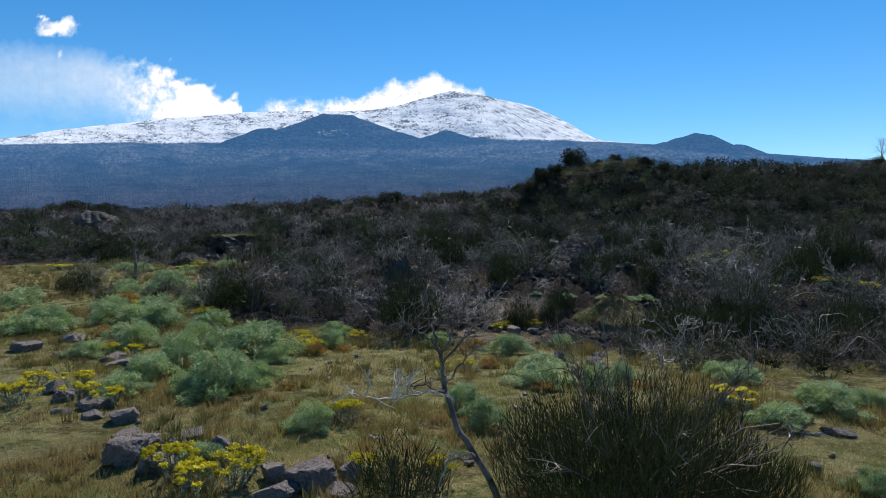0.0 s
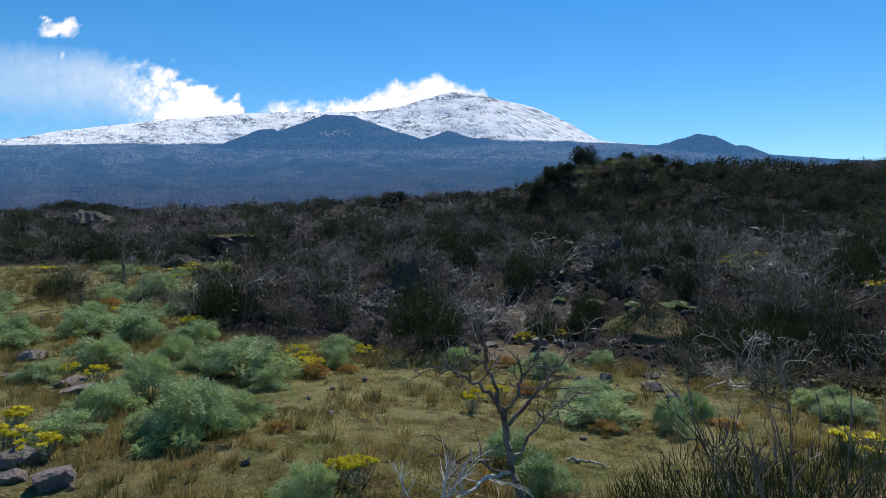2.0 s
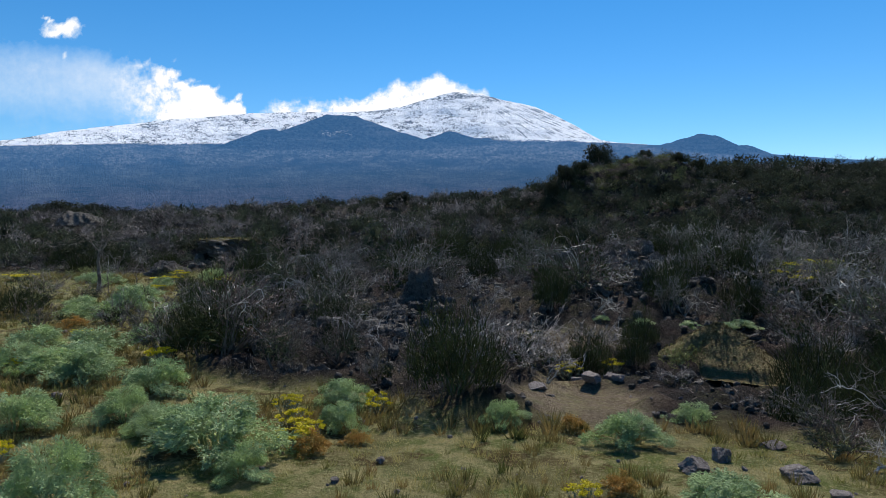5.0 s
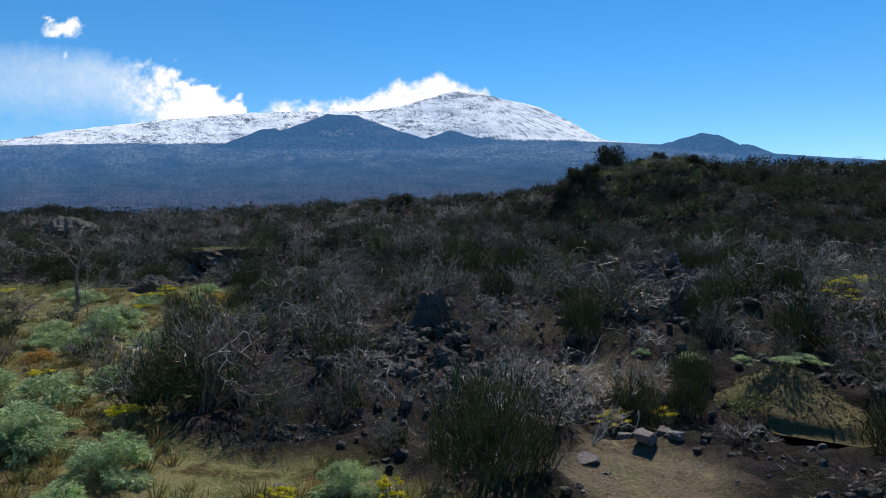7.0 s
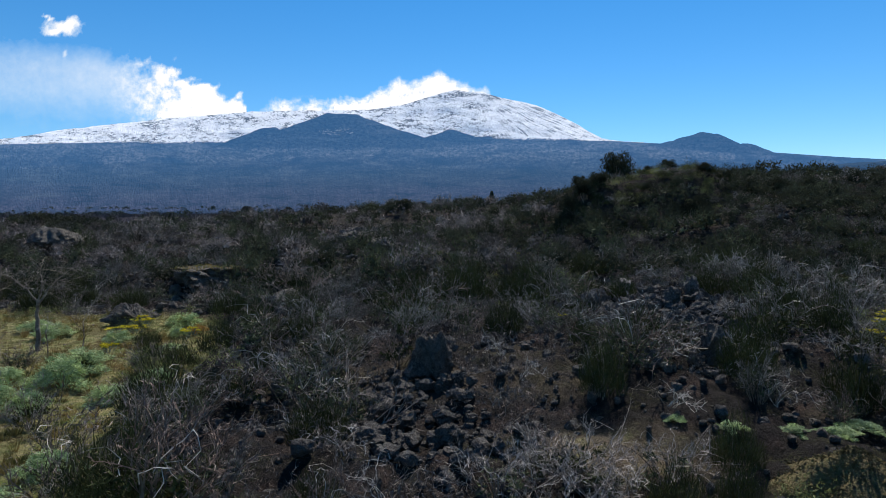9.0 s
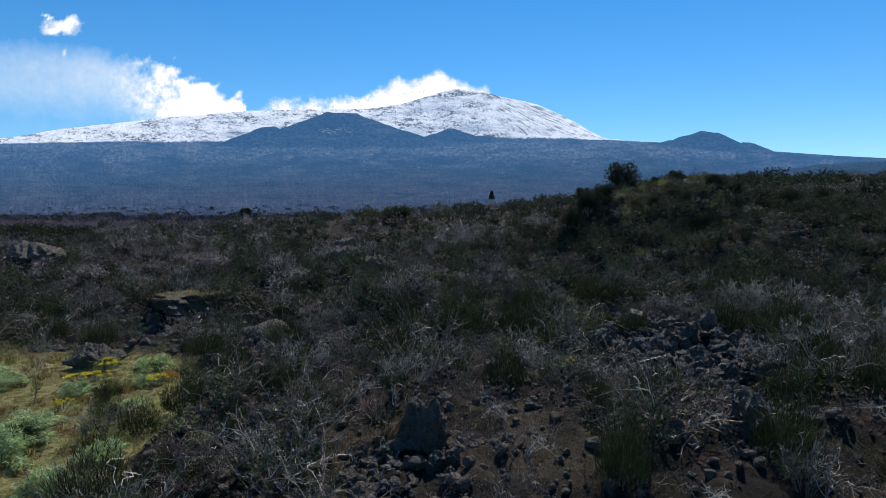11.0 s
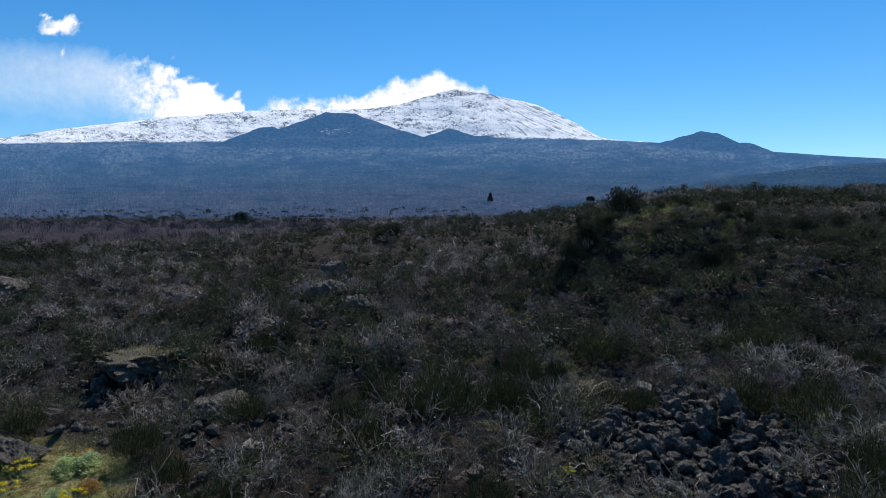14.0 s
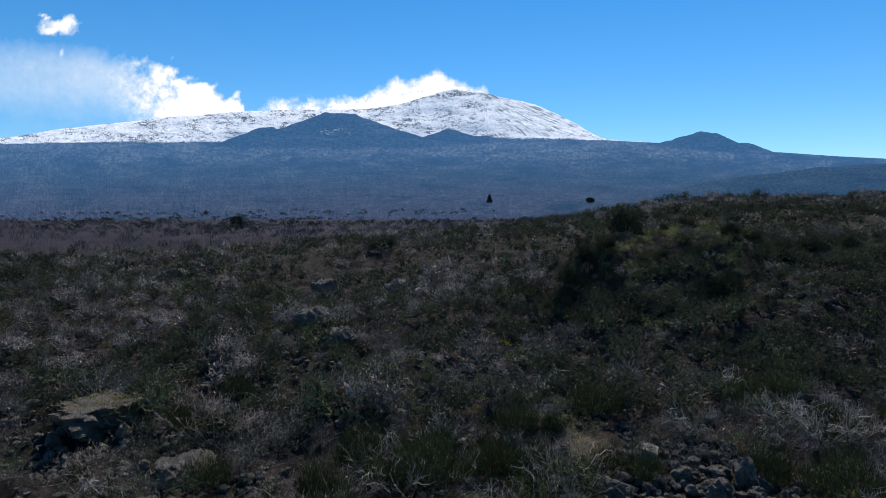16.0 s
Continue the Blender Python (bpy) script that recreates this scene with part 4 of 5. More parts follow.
for x, y, w, h in [(-2.85, 14.3, 0.55, 0.45), (-2.3, 14.7, 0.45, 0.3), (1.75, 10.8, 0.5, 0.25), (-2.6, 10.6, 0.35, 0.22), (0.95, 13.1, 0.45, 0.35), (3.5, 11.2, 0.5, 0.2), (-13.0, 38.9, 0.9, 0.5), (-11.6, 36.6, 0.8, 0.5), (-8.6, 16.4, 0.6, 0.4), (-12.6, 25.6, 0.9, 0.5), (0.9, 15.6, 0.5, 0.4)]:
    tagged(old_fennels.put(x, y, w, h, rng.uniform(0, 6.3)), "withering fennel clump turning yellow and orange")

SPURGE_NEAR = [
    (-6.26, 9.4, 0.58, 0.36), (-6.75, 10.5, 0.5, 0.3), (-6.0, 10.35, 0.56, 0.32), (-4.9, 9.35, 0.45, 0.3), (-2.85, 6.75, 0.42, 0.42), (-2.2, 6.65, 0.58, 0.42), (-2.5, 6.35, 0.5, 0.36),
    (-1.28, 8.8, 0.38, 0.32), (-1.5, 8.9, 0.32, 0.28), (-3.3, 15.3, 0.55, 0.32), (-2.2, 16.4, 0.4, 0.28), (-0.85, 6.9, 0.3, 0.3), (-0.02, 6.7, 0.32, 0.3), (-3.0, 14.9, 0.47, 0.3),
    (4.42, 9.7, 0.7, 0.3), (15.3, 25.3, 1.3, 0.5), (16.6, 25.5, 1.2, 0.5), (0.0, 11.9, 0.32, 0.34), (0.45, 12.7, 0.4, 0.26), (-3.7, 16.4, 0.45, 0.28), (-2.3, 17.0, 0.36, 0.26), (-5.5, 9.6, 0.5, 0.3), (-3.15, 6.95, 0.3, 0.34)]
SPURGE_FAR = [
    (-3.1, 14.5, 0.55, 0.28), (-6.6, 13.6, 0.36, 0.3), (-9.8, 19.0, 0.78, 0.35), (-11.1, 23.3, 0.55, 0.3), (-7.3, 14.0, 0.38, 0.26), (2.2, 22.3, 0.5, 0.36), (3.2, 22.1, 0.5, 0.36),
    (13.0, 31.2, 1.0, 0.4), (13.8, 32.1, 0.9, 0.42), (12.4, 31.9, 0.7, 0.36), (13.3, 32.6, 0.8, 0.4), (11.6, 25.1, 0.7, 0.45), (6.4, 22.0, 0.38, 0.25), (2.0, 21.8, 0.7, 0.38), (15.3, 34.6, 1.5, 0.6), (-7.2, 19.6, 0.6, 0.45),
    (13.0, 40.4, 0.55, 0.45), (3.6, 60.6, 0.9, 0.8), (-14.5, 35.9, 0.9, 0.35), (-14.3, 37.6, 0.9, 0.5), (-13.9, 36.2, 0.8, 0.35), (-11.6, 35.7, 0.7, 0.4), (-13.4, 33.1, 0.6, 0.4), (3.2, 36.4, 0.7, 0.3), (-23.5, 39.5, 1.6, 0.4), (16.5, 35.4, 1.2, 0.5)]
for x, y, w, h in SPURGE_NEAR + SPURGE_FAR:
    spurges.put(x, y, w * 1.1, h * 1.05, rng.uniform(0, 6.3))

BOULDERS_WEST = [
    (-9.0, 15.5, 0.66, 0.32), (-9.4, 14.5, 0.66, 0.36), (-6.2, 10.2, 0.45, 0.4), (-5.1, 9.3, 0.58, 0.36), (-4.36, 8.7, 0.5, 0.36), (-5.35, 8.9, 0.3, 0.22), (-4.85, 8.8, 0.34, 0.24), (-5.6, 10.0, 0.3, 0.24),
    (-6.9, 13.3, 0.56, 0.26), (-3.62, 7.2, 0.54, 0.46), (-3.5, 7.55, 0.4, 0.4), (-3.15, 7.45, 0.4, 0.36), (-3.2, 7.05, 0.5, 0.28), (-3.25, 8.15, 0.38, 0.24), (-2.68, 7.6, 0.36, 0.3), (-6.45, 12.9, 0.78, 0.3), (-3.87, 7.95, 0.5, 0.2), (-5.75, 9.7, 0.4, 0.3), (-11.84, 37.1, 0.6, 0.3)]
BOULDERS_EAST = [
    (-1.4, 6.7, 0.62, 0.44), (-1.0, 6.9, 0.38, 0.36), (-1.83, 6.85, 0.34, 0.3), (-1.64, 6.45, 0.56, 0.26), (-1.05, 6.45, 0.4, 0.24), (0.78, 18.6, 0.5, 0.36), (0.98, 18.2, 0.2, 0.14), (2.07, 21.3, 0.36, 0.26), (2.9, 21.4, 0.4, 0.26), (2.6, 14.3, 0.32, 0.42),
    (3.25, 13.6, 0.58, 0.32), (2.05, 13.8, 0.42, 0.3), (3.4, 13.0, 0.32, 0.16), (5.29, 8.45, 0.45, 0.18), (3.65, 15.1, 0.4, 0.2), (2.08, 15.6, 0.32, 0.24), (2.3, 20.5, 0.48, 0.28), (2.95, 20.8, 0.4, 0.3), (-3.8, 17.1, 0.28, 0.2), (-0.62, 11.8, 0.14, 0.08), (-7.7, 40.7, 0.95, 0.8), (7.5, 43.6, 0.9, 1.2), (-0.5, 6.95, 0.2, 0.12)]
for x, y, w, h in BOULDERS_WEST + BOULDERS_EAST:
    boulders.put(x, y, w * 0.92, h * 1.12, rng.uniform(0, 6.3), 0.03)

# ---- the big broom and the dead tree by the start ----
big_broom = thing("broom_bush", "large dark green broom bush of dense rods with dead grey branches", "shrub", "broom bushes")
stems, shoots = broom_shape(61, 12500, 1.42, 1.42, 0.0064, 6)
part("woody_base", stems, BARK, big_broom)
part("green_crown", shoots, BROOM, big_broom, "sheaf of thin dark green rods")
dead_st, dead_tw, dead_tips = bare_shrub_shape(62, 24, 90, 400, 1.9, 1.45, 0.012)
part("dead_crown", join(dead_st, dead_tw, dead_tips), BARK, big_broom, "bare grey branches standing above the shoots")
place(big_broom, 1.9, 6.2, 1.0, 1.0)
for x, y, w, h, seed in [(2.75, 7.9, 1.3, 1.7, 64)]:
    ob = thing("dead_shrub", "dead dark shrub with long crooked bare branches", "shrub")
    stems, twigs, tips = bare_shrub_shape(seed, 12, 48, 200, h, w, 0.0085)
    part("woody_base", stems, BARK, ob)
    part("twig_crown", join(twigs, tips), BARK, ob)
    place(ob, x, y, 1.0, 1.0)
small_broom = thing("broom_bush", "small dark green broom bush of fine upright rods", "shrub", "broom bushes")
stems, shoots = broom_shape(63, 1100, 0.8, 0.5, 0.007)
part("woody_base", stems, BARK, small_broom)
part("green_crown", shoots, BROOM, small_broom)
place(small_broom, -0.42, 6.3, 1.0, 0.95)


def limb(*how):
    wood, twigs = limb_sets(*how)
    return join(wood, twigs) if twigs else wood


def limb_part(name, sets, colour, parent):
    ob = part(name, sets[0], colour, parent)
    if sets[1]:
        part("twig_spray", sets[1], colour, ob)["kind"] = "stuff"


def dead_tree(name, label, trunk, limbs, at, size=1.0):
    ob = thing(name, label, "tree")
    part("trunk", trunk, BARK, ob, smooth=True)
    for sets, colour in limbs:
        limb_part("limb", sets, colour, ob)
    ob.matrix_basis = Matrix.LocRotScale(at, None, (size,) * 3)
    return ob


tz = float(land(0.6, 6.15))
dead_tree(
    "dead_tree", "small leaning dead tree with bare grey limbs in the meadow",
    limb([(0, 0, -0.2), (-0.12, 0.05, 0.28), (-0.48, 0.22, 0.75), (-0.62, 0.42, 1.15), (-0.66, 0.5, 1.5), (-0.7, 0.52, 1.62)], 0.042, 0.018, 70),
    [(limb_sets([(-0.62, 0.42, 1.15), (-0.8, 0.2, 1.2), (-1.05, -0.4, 1.28), (-1.3, -0.9, 1.42), (-1.5, -1.2, 1.62)], 0.014, 0.004, 71, 16, 0.32), DRIFT),
     (limb_sets([(-0.66, 0.5, 1.52), (-0.77, 0.5, 1.84), (-0.82, 0.48, 2.02), (-0.90, 0.46, 2.24)], 0.017, 0.004, 72, 12, 0.26), BARK),
     (limb_sets([(-0.66, 0.5, 1.54), (-0.56, 0.48, 1.76), (-0.46, 0.5, 1.92), (-0.40, 0.5, 2.08)], 0.016, 0.004, 73, 11, 0.24), BARK),
     (limb_sets([(-0.64, 0.5, 1.46), (-0.40, 0.54, 1.72), (-0.24, 0.56, 1.92), (-0.06, 0.6, 2.08)], 0.016, 0.004, 74, 12, 0.28), BARK),
     (limb_sets([(-0.67, 0.52, 1.56), (-0.86, 0.45, 1.78), (-1.0, 0.42, 1.84), (-1.15, 0.4, 1.97)], 0.015, 0.004, 75, 11, 0.26), BARK),
     (limb_sets([(-0.62, 0.42, 1.2), (-0.45, 0.5, 1.42), (-0.32, 0.52, 1.58), (-0.18, 0.55, 1.64)], 0.013, 0.004, 76, 9, 0.26), BARK),
     (limb_sets([(-0.60, 0.4, 1.1), (-0.85, 0.5, 1.2), (-1.02, 0.52, 1.16), (-1.2, 0.6, 1.26)], 0.011, 0.003, 79, 8, 0.24), BARK),
     (limb_sets([(-0.3, 0.13, 0.52), (-0.55, 0.05, 0.58), (-0.62, 0.0, 0.5), (-0.68, -0.05, 0.22)], 0.014, 0.009, 77), DRIFT),
     (limb_sets([(-0.3, 0.13, 0.5), (-0.6, 0.1, 0.47), (-0.9, 0.1, 0.5)], 0.01, 0.004, 78), BARK)], (0.6, 6.15, tz), 0.93)
tz = float(land(-16.0, 33.3))
dead_tree(
    "dead_tree", "thin bare tree with spreading grey twigs at the lava edge",
    limb([(0, 0, -0.2), (0.05, 0, 0.6), (-0.02, 0, 1.2), (0.06, 0, 1.7)], 0.09, 0.05, 80),
    [(limb_sets([(0.06, 0, 1.65), (0.4, 0.1, 2.2), (0.8, 0.1, 2.6), (1.2, 0.1, 2.9)], 0.04, 0.008, 81, 26, 0.9), BARK),
     (limb_sets([(0.06, 0, 1.65), (-0.4, 0.1, 2.2), (-0.8, 0, 2.5), (-1.3, 0, 2.7)], 0.04, 0.008, 82, 26, 0.9), BARK),
     (limb_sets([(0.06, 0, 1.65), (0.1, 0.2, 2.3), (0.0, 0.2, 3.2)], 0.035, 0.008, 83, 24, 0.9), BARK)], (-16.0, 33.3, tz))
for x, y, turn, size, seed in [(-14.6, 33.6, 0.4, 0.6, 84), (-15.2, 32.6, 2.0, 0.5, 85), (14.9, 31.5, 1.0, 0.7, 86)]:
    ob = dead_tree("dead_sapling", "leafless pale sapling with crooked twigs", limb([(0, 0, -0.2), (0.15, 0, 0.9), (0.05, 0.1, 1.6)], 0.04, 0.02, seed),
                   [(limb_sets([(0.05, 0.1, 1.55), (0.4, 0, 2.1), (0.6, 0, 2.7)], 0.02, 0.006, seed + 20, 14, 0.8), DRIFT),
                    (limb_sets([(0.1, 0, 1.0), (-0.3, 0.1, 1.5), (-0.5, 0, 2.1)], 0.02, 0.006, seed + 30, 14, 0.8), BARK)], (x, y, float(land(x, y))), size)
    ob.rotation_euler = (0, 0, turn)

FALLEN = [  # x, y, length, turn: bleached sticks and logs
    (-0.85, 8.1, 0.42, -0.5), (4.75, 8.55, 0.55, 0.75), (4.95, 8.45, 0.3, -0.6), (-0.95, 8.25, 0.2, 0.3), (-4.55, 10.9, 0.35, 0.9), (-3.6, 11.0, 0.6, 0.1), (4.6, 14.0, 0.9, 0.5), (4.9, 14.2, 0.8, 1.3),
    (5.3, 14.3, 0.7, -0.4), (5.0, 13.7, 0.9, -0.9), (-2.1, 8.6, 0.14, 0.2), (1.2, 9.5, 0.5, -0.6), (-8.8, 18.8, 0.8, 0.0)]
for i, (x, y, L, turn) in enumerate(FALLEN):
    ob = part("fallen_branch", limb([(-L / 2, 0, 0.0), (-L / 6, 0.04 * L, 0.05 * L), (L / 6, -0.03 * L, 0.09 * L), (L / 2, 0.06 * L, 0.02 * L)], 0.016 + 0.012 * L, 0.008, 100 + i, 3 if L > 0.6 else 0, 0.4), DRIFT, smooth=True)
    tagged(ob, "bleached crooked branch lying on the ground", "branch", "fallen branches")
    ob.matrix_basis = pose(x, y, float(land(x, y)) + 0.01, 0, 0, math.degrees(turn))

# the round bush that crowns the knoll
crown_broom = thing("broom_bush", "big round dark broom bush crowning the knoll", "shrub", "broom bushes")
part("woody_base", broom_shape(67, 60)[0], BARK, crown_broom)
part("green_crown", lobed_shape(67, 2600, 18, 0.06, 0.026, 0.35, 0.72, 1.0, 600, 0.11), BROOM_FAR, crown_broom)
place(crown_broom, 14.9, 72.9, 2.6, 3.9, 0.0, 0.35)
for x, y, w, h in [(-9.0, 108, 3.8, 3.2), (-48, 85, 4.6, 3.2), (-52.5, 88, 4.0, 2.8), (-44.5, 84, 3.4, 2.6)]:
    tagged(place_copy(crown_broom, x, y, w, h, x), "big round dark broom bush on the far crest")
# the front ones stand in for dark shaded hollows of the knoll face
for x, y, w, h in [(18.2, 62.6, 1.9, 2.3), (19.3, 63.4, 1.6, 2.0), (17.2, 63.2, 1.5, 1.8), (9.0, 66.2, 2.0, 2.8), (10.4, 66.6, 1.9, 2.4), (8.2, 65.0, 1.5, 1.9), (11.6, 67.4, 1.5, 1.8), (10.6, 69.8, 1.2, 1.4), (12.1, 70.4, 1.1, 1.3), (13.3, 71.2, 1.0, 1.1), (17.3, 71.2, 0.9, 1.1), (19.0, 70.6, 1.2, 1.2), (18.2, 66.4, 1.2, 1.5), (21.6, 68.8, 1.2, 1.3), (15.6, 66.6, 0.9, 1.1), (26.5, 71.0, 2.0, 1.9), (24.0, 70.4, 1.4, 1.4), (29.9, 72.0, 2.2, 2.1), (34.0, 74.0, 2.0, 2.5)]:
    tagged(place_copy(crown_broom, x, y, w, h, 3 * x), "dark round broom bush on the knoll, darkening its shaded face")

# ---- landmarks of the lava field ----
peak, facets = rock_shape(201, 5, 12, 0.32, 1.3)
rise_share = np.clip(peak[:, 2:3] / peak[:, 2].max(), 0, 1)
peak = peak * np.concatenate([np.repeat(1.08 - 0.5 * rise_share, 2, 1), np.ones_like(rise_share)], 1)
spire = part("lava_spire", (peak, facets), LAVA, smooth=True)
tagged(spire, "pointed dark lava crag standing among bare shrubs", "rock")
place(spire, -1.95, 30.0, 1.75, 1.4, 0.7, 0.15)
ledge, facets = rock_shape(202, 5, 14, 0.48, 0.5)
flat_at = 0.60 * ledge[:, 2].max()
ledge[:, 2] = np.minimum(ledge[:, 2], flat_at + 0.10 * (ledge[:, 2] - flat_at) + 0.02 * noise3(ledge, 0.12, 9))
outcrop = part("lava_outcrop", (ledge, facets), LAVA)
tagged(outcrop, "broad flat-topped lava outcrop with a dark overhang", "rock")
place(outcrop, -15.7, 48.6, 5.2, 6.2, 2.2, 0.1)
g = np.random.default_rng(202)
V = np.array([v.co[:] for v in outcrop.data.vertices])
V = V[V[:, 2] > 0.90 * flat_at]
at = V[g.integers(0, len(V), 1500)] + g.normal(0, 0.006, (1500, 3))
part("turf_cap", slivers(at, g.normal(0, 0.5, (1500, 3)) + [0, 0, 0.5], g.uniform(0.010, 0.025, 1500), g.uniform(0.004, 0.008, 1500), g), TUSSOCK, outcrop, "thin dry turf on its flat top")
crag = part("lava_crag", rock_shape(203, 5, 11, 0.24, 0.8), LAVA)
tagged(crag, "squat black lava crag at the meadow edge", "rock")
place(crag, -15.3, 38.3, 2.5, 2.1, 0.2, 0.15)
for seed, x, y, w, h, t in [(204, 6.25, 22.9, 3.5, 2.1, 0.4), (205, -4.6, 27.5, 2.2, 1.2, 1.0), (206, -36.5, 68.5, 6.0, 3.6, 0.2), (207, -24.0, 59.0, 3.0, 2.0, 1.4), (208, -6.6, 60.0, 2.2, 1.8, 0.4), (209, -12.5, 86.0, 3.0, 2.6, 0.4), (210, -4.8, 85.0, 3.2, 2.4, 2.0), (211, -31, 92, 3.6, 2.6, 1.0), (212, -10.2, 44.6, 2.6, 1.9, 0.2), (216, -10.0, 66.5, 3.0, 2.2, 0.9), (217, -18.0, 60.0, 2.6, 1.8, 1.9)]:
    mossy = seed == 204
    ob = part("earth_mound" if mossy else "lava_outcrop", mound_shape(seed) if mossy else rock_shape(seed, 5, 14, 0.22, 0.8), MOSS if mossy else LAVA, smooth=True)
    tagged(ob, "rounded ochre mound of mossy earth beside the meadow" if mossy else "rugged black lava outcrop among scrub", "mound" if mossy else "rock")
    place(ob, x, y, w, h, t, 0.12 if mossy else 0.2)
    if mossy:
        # moss and dry sprigs that clothe the mound
        g = np.random.default_rng(seed)
        V = np.array([v.co[:] for v in ob.data.vertices])
        V = V[V[:, 2] > -0.02]
        at = V[g.integers(0, len(V), 3600)] + g.normal(0, 0.008, (3600, 3))
        part("moss_cover", slivers(at, g.normal(0, 0.6, (3600, 3)) + [0, 0, 0.6], g.uniform(0.012, 0.035, 3600), g.uniform(0.010, 0.02, 3600), g), MOSS, ob, "patchy ochre moss and dry sprigs")


# ---- dead bushes with twisted silvery branches ----
def dead_bush(seed):
    ob = thing("dead_bush", "dead bush of twisted silvery-white branches on dark lava", "shrub", "dead bushes")
    g = np.random.default_rng(seed)
    for i in range(7):
        w, r, h = g.uniform(0, 6.3), g.uniform(0.5, 1.0), g.uniform(0.2, 0.8)
        way = np.array([math.cos(w), math.sin(w), 0])
        pts = [(0, 0, -0.08)]
        for s in (0.17, 0.33, 0.5, 0.66, 0.83, 1.0):
            p = way * r * s + g.normal(0, 0.10, 3) + [0, 0, h * math.sin(s * 2.2)]
            pts.append((p[0], p[1], max(float(p[2]), 0.02)))
        limb_part("branch", limb_sets(pts, 0.010, 0.0035, seed * 10 + i, 5, 0.3), DRIFT if i % 3 else BARK, ob)
    return ob


dead_bushes = Nursery([dead_bush(s) for s in (91, 92, 93)])
DEAD = [  # x, y, size
    (10.4, 26.6, 1.1), (11.6, 25.2, 1.0), (6.9, 27.2, 1.2), (-4.6, 34.2, 1.1), (-8.2, 25.6, 1.0), (9.8, 29.4, 0.9), (3.4, 33.6, 0.9), (-0.9, 20.6, 0.9), (-5.3, 26.6, 1.0), (1.2, 20.3, 0.9), (5.9, 29.6, 1.3), (-10.6, 31.8, 1.0),
    (-7.0, 20.6, 1.0), (4.9, 14.0, 0.8), (5.6, 15.2, 0.9), (-13.0, 42.0, 1.2), (12.4, 33.0, 1.0), (2.0, 38.0, 1.1), (-3.0, 40.0, 1.0), (10.0, 46.0, 1.2), (0.5, 29.0, 0.9), (8.6, 16.5, 1.0), (-2.6, 21.6, 0.9), (3.8, 26.2, 1.0), (-6.4, 29.4, 1.0), (9.2, 24.4, 0.9), (0.2, 31.6, 1.0), (-3.6, 23.4, 0.9), (4.9, 31.4, 1.1), (12.6, 28.6, 1.0)]
for x, y, s in DEAD:
    dead_bushes.put(x, y, s, s * rng.uniform(0.7, 1.0), rng.uniform(0, 6.3))

tz = float(land(100, 147))
dead_tree(
    "bare_tree", "tall leafless tree standing on the far crest",
    limb([(0, 0, -0.5), (0.1, 0, 1.5), (-0.05, 0, 3.0), (0.1, 0, 4.2)], 0.16, 0.07, 180),
    [(limb_sets([(0.1, 0, 2.4), (0.8, 0, 3.4), (1.3, 0, 4.6)], 0.07, 0.02, 181, 26, 1.4), BARK), (limb_sets([(0, 0, 2.8), (-0.9, 0, 3.6), (-1.4, 0, 4.4)], 0.07, 0.02, 182, 26, 1.4), BARK),
     (limb_sets([(0.1, 0, 4.0), (0.4, 0, 4.9), (0.3, 0, 5.8)], 0.06, 0.02, 183, 30, 1.4), BARK), (limb_sets([(0.1, 0, 4.0), (-0.4, 0, 4.8), (-0.5, 0, 5.5)], 0.06, 0.02, 184, 30, 1.4), BARK)], (100, 147, tz))

# ---- broom and bare shrubs over the lava field ----
BROOMS_NEAR = [  # x, y, width, height
    (-0.9, 17.0, 2.0, 1.65), (10.9, 31.6, 1.5, 1.9), (7.2, 20.0, 2.2, 1.5), (4.4, 23.9, 1.2, 1.2), (2.65, 22.3, 1.35, 1.25), (3.75, 22.3, 1.0, 1.0), (10.8, 26.2, 1.4, 1.5), (-16.1, 28.3, 2.0, 1.2), (8.4, 18.9, 1.7, 1.3), (5.3, 16.7, 1.8, 1.25), (6.5, 16.3, 2.2, 1.45), (7.7, 15.6, 2.2, 1.5), (9.2, 14.6, 2.0, 1.4), (2.45, 27.2, 1.4, 1.7), (6.66, 28.4, 1.8, 1.6),
    (8.6, 26.8, 1.6, 1.6), (0.5, 34.0, 1.6, 1.5), (-9.1, 36.4, 1.6, 1.5), (12.6, 40.1, 2.8, 1.8), (11.2, 42.0, 2.2, 1.6), (8.65, 32.2, 2.3, 2.0), (-9.5, 32.8, 1.4, 1.2), (-16.5, 41.0, 1.8, 1.2), (2.9, 31.8, 1.1, 1.1),
    (-15.0, 52.0, 2.2, 1.3), (6.7, 48.6, 2.8, 1.5), (2.95, 47.4, 2.1, 1.7), (-11.0, 38.5, 1.8, 1.4), (-4.6, 42.2, 1.9, 1.5), (15.5, 49.6, 3.0, 1.5), (-6.6, 20.4, 1.8, 1.5), (-11.6, 32.3, 1.1, 0.8), (-12.9, 30.4, 1.0, 0.7), (-10.2, 31.4, 1.4, 1.0), (-12.6, 34.3, 1.1, 0.7)]
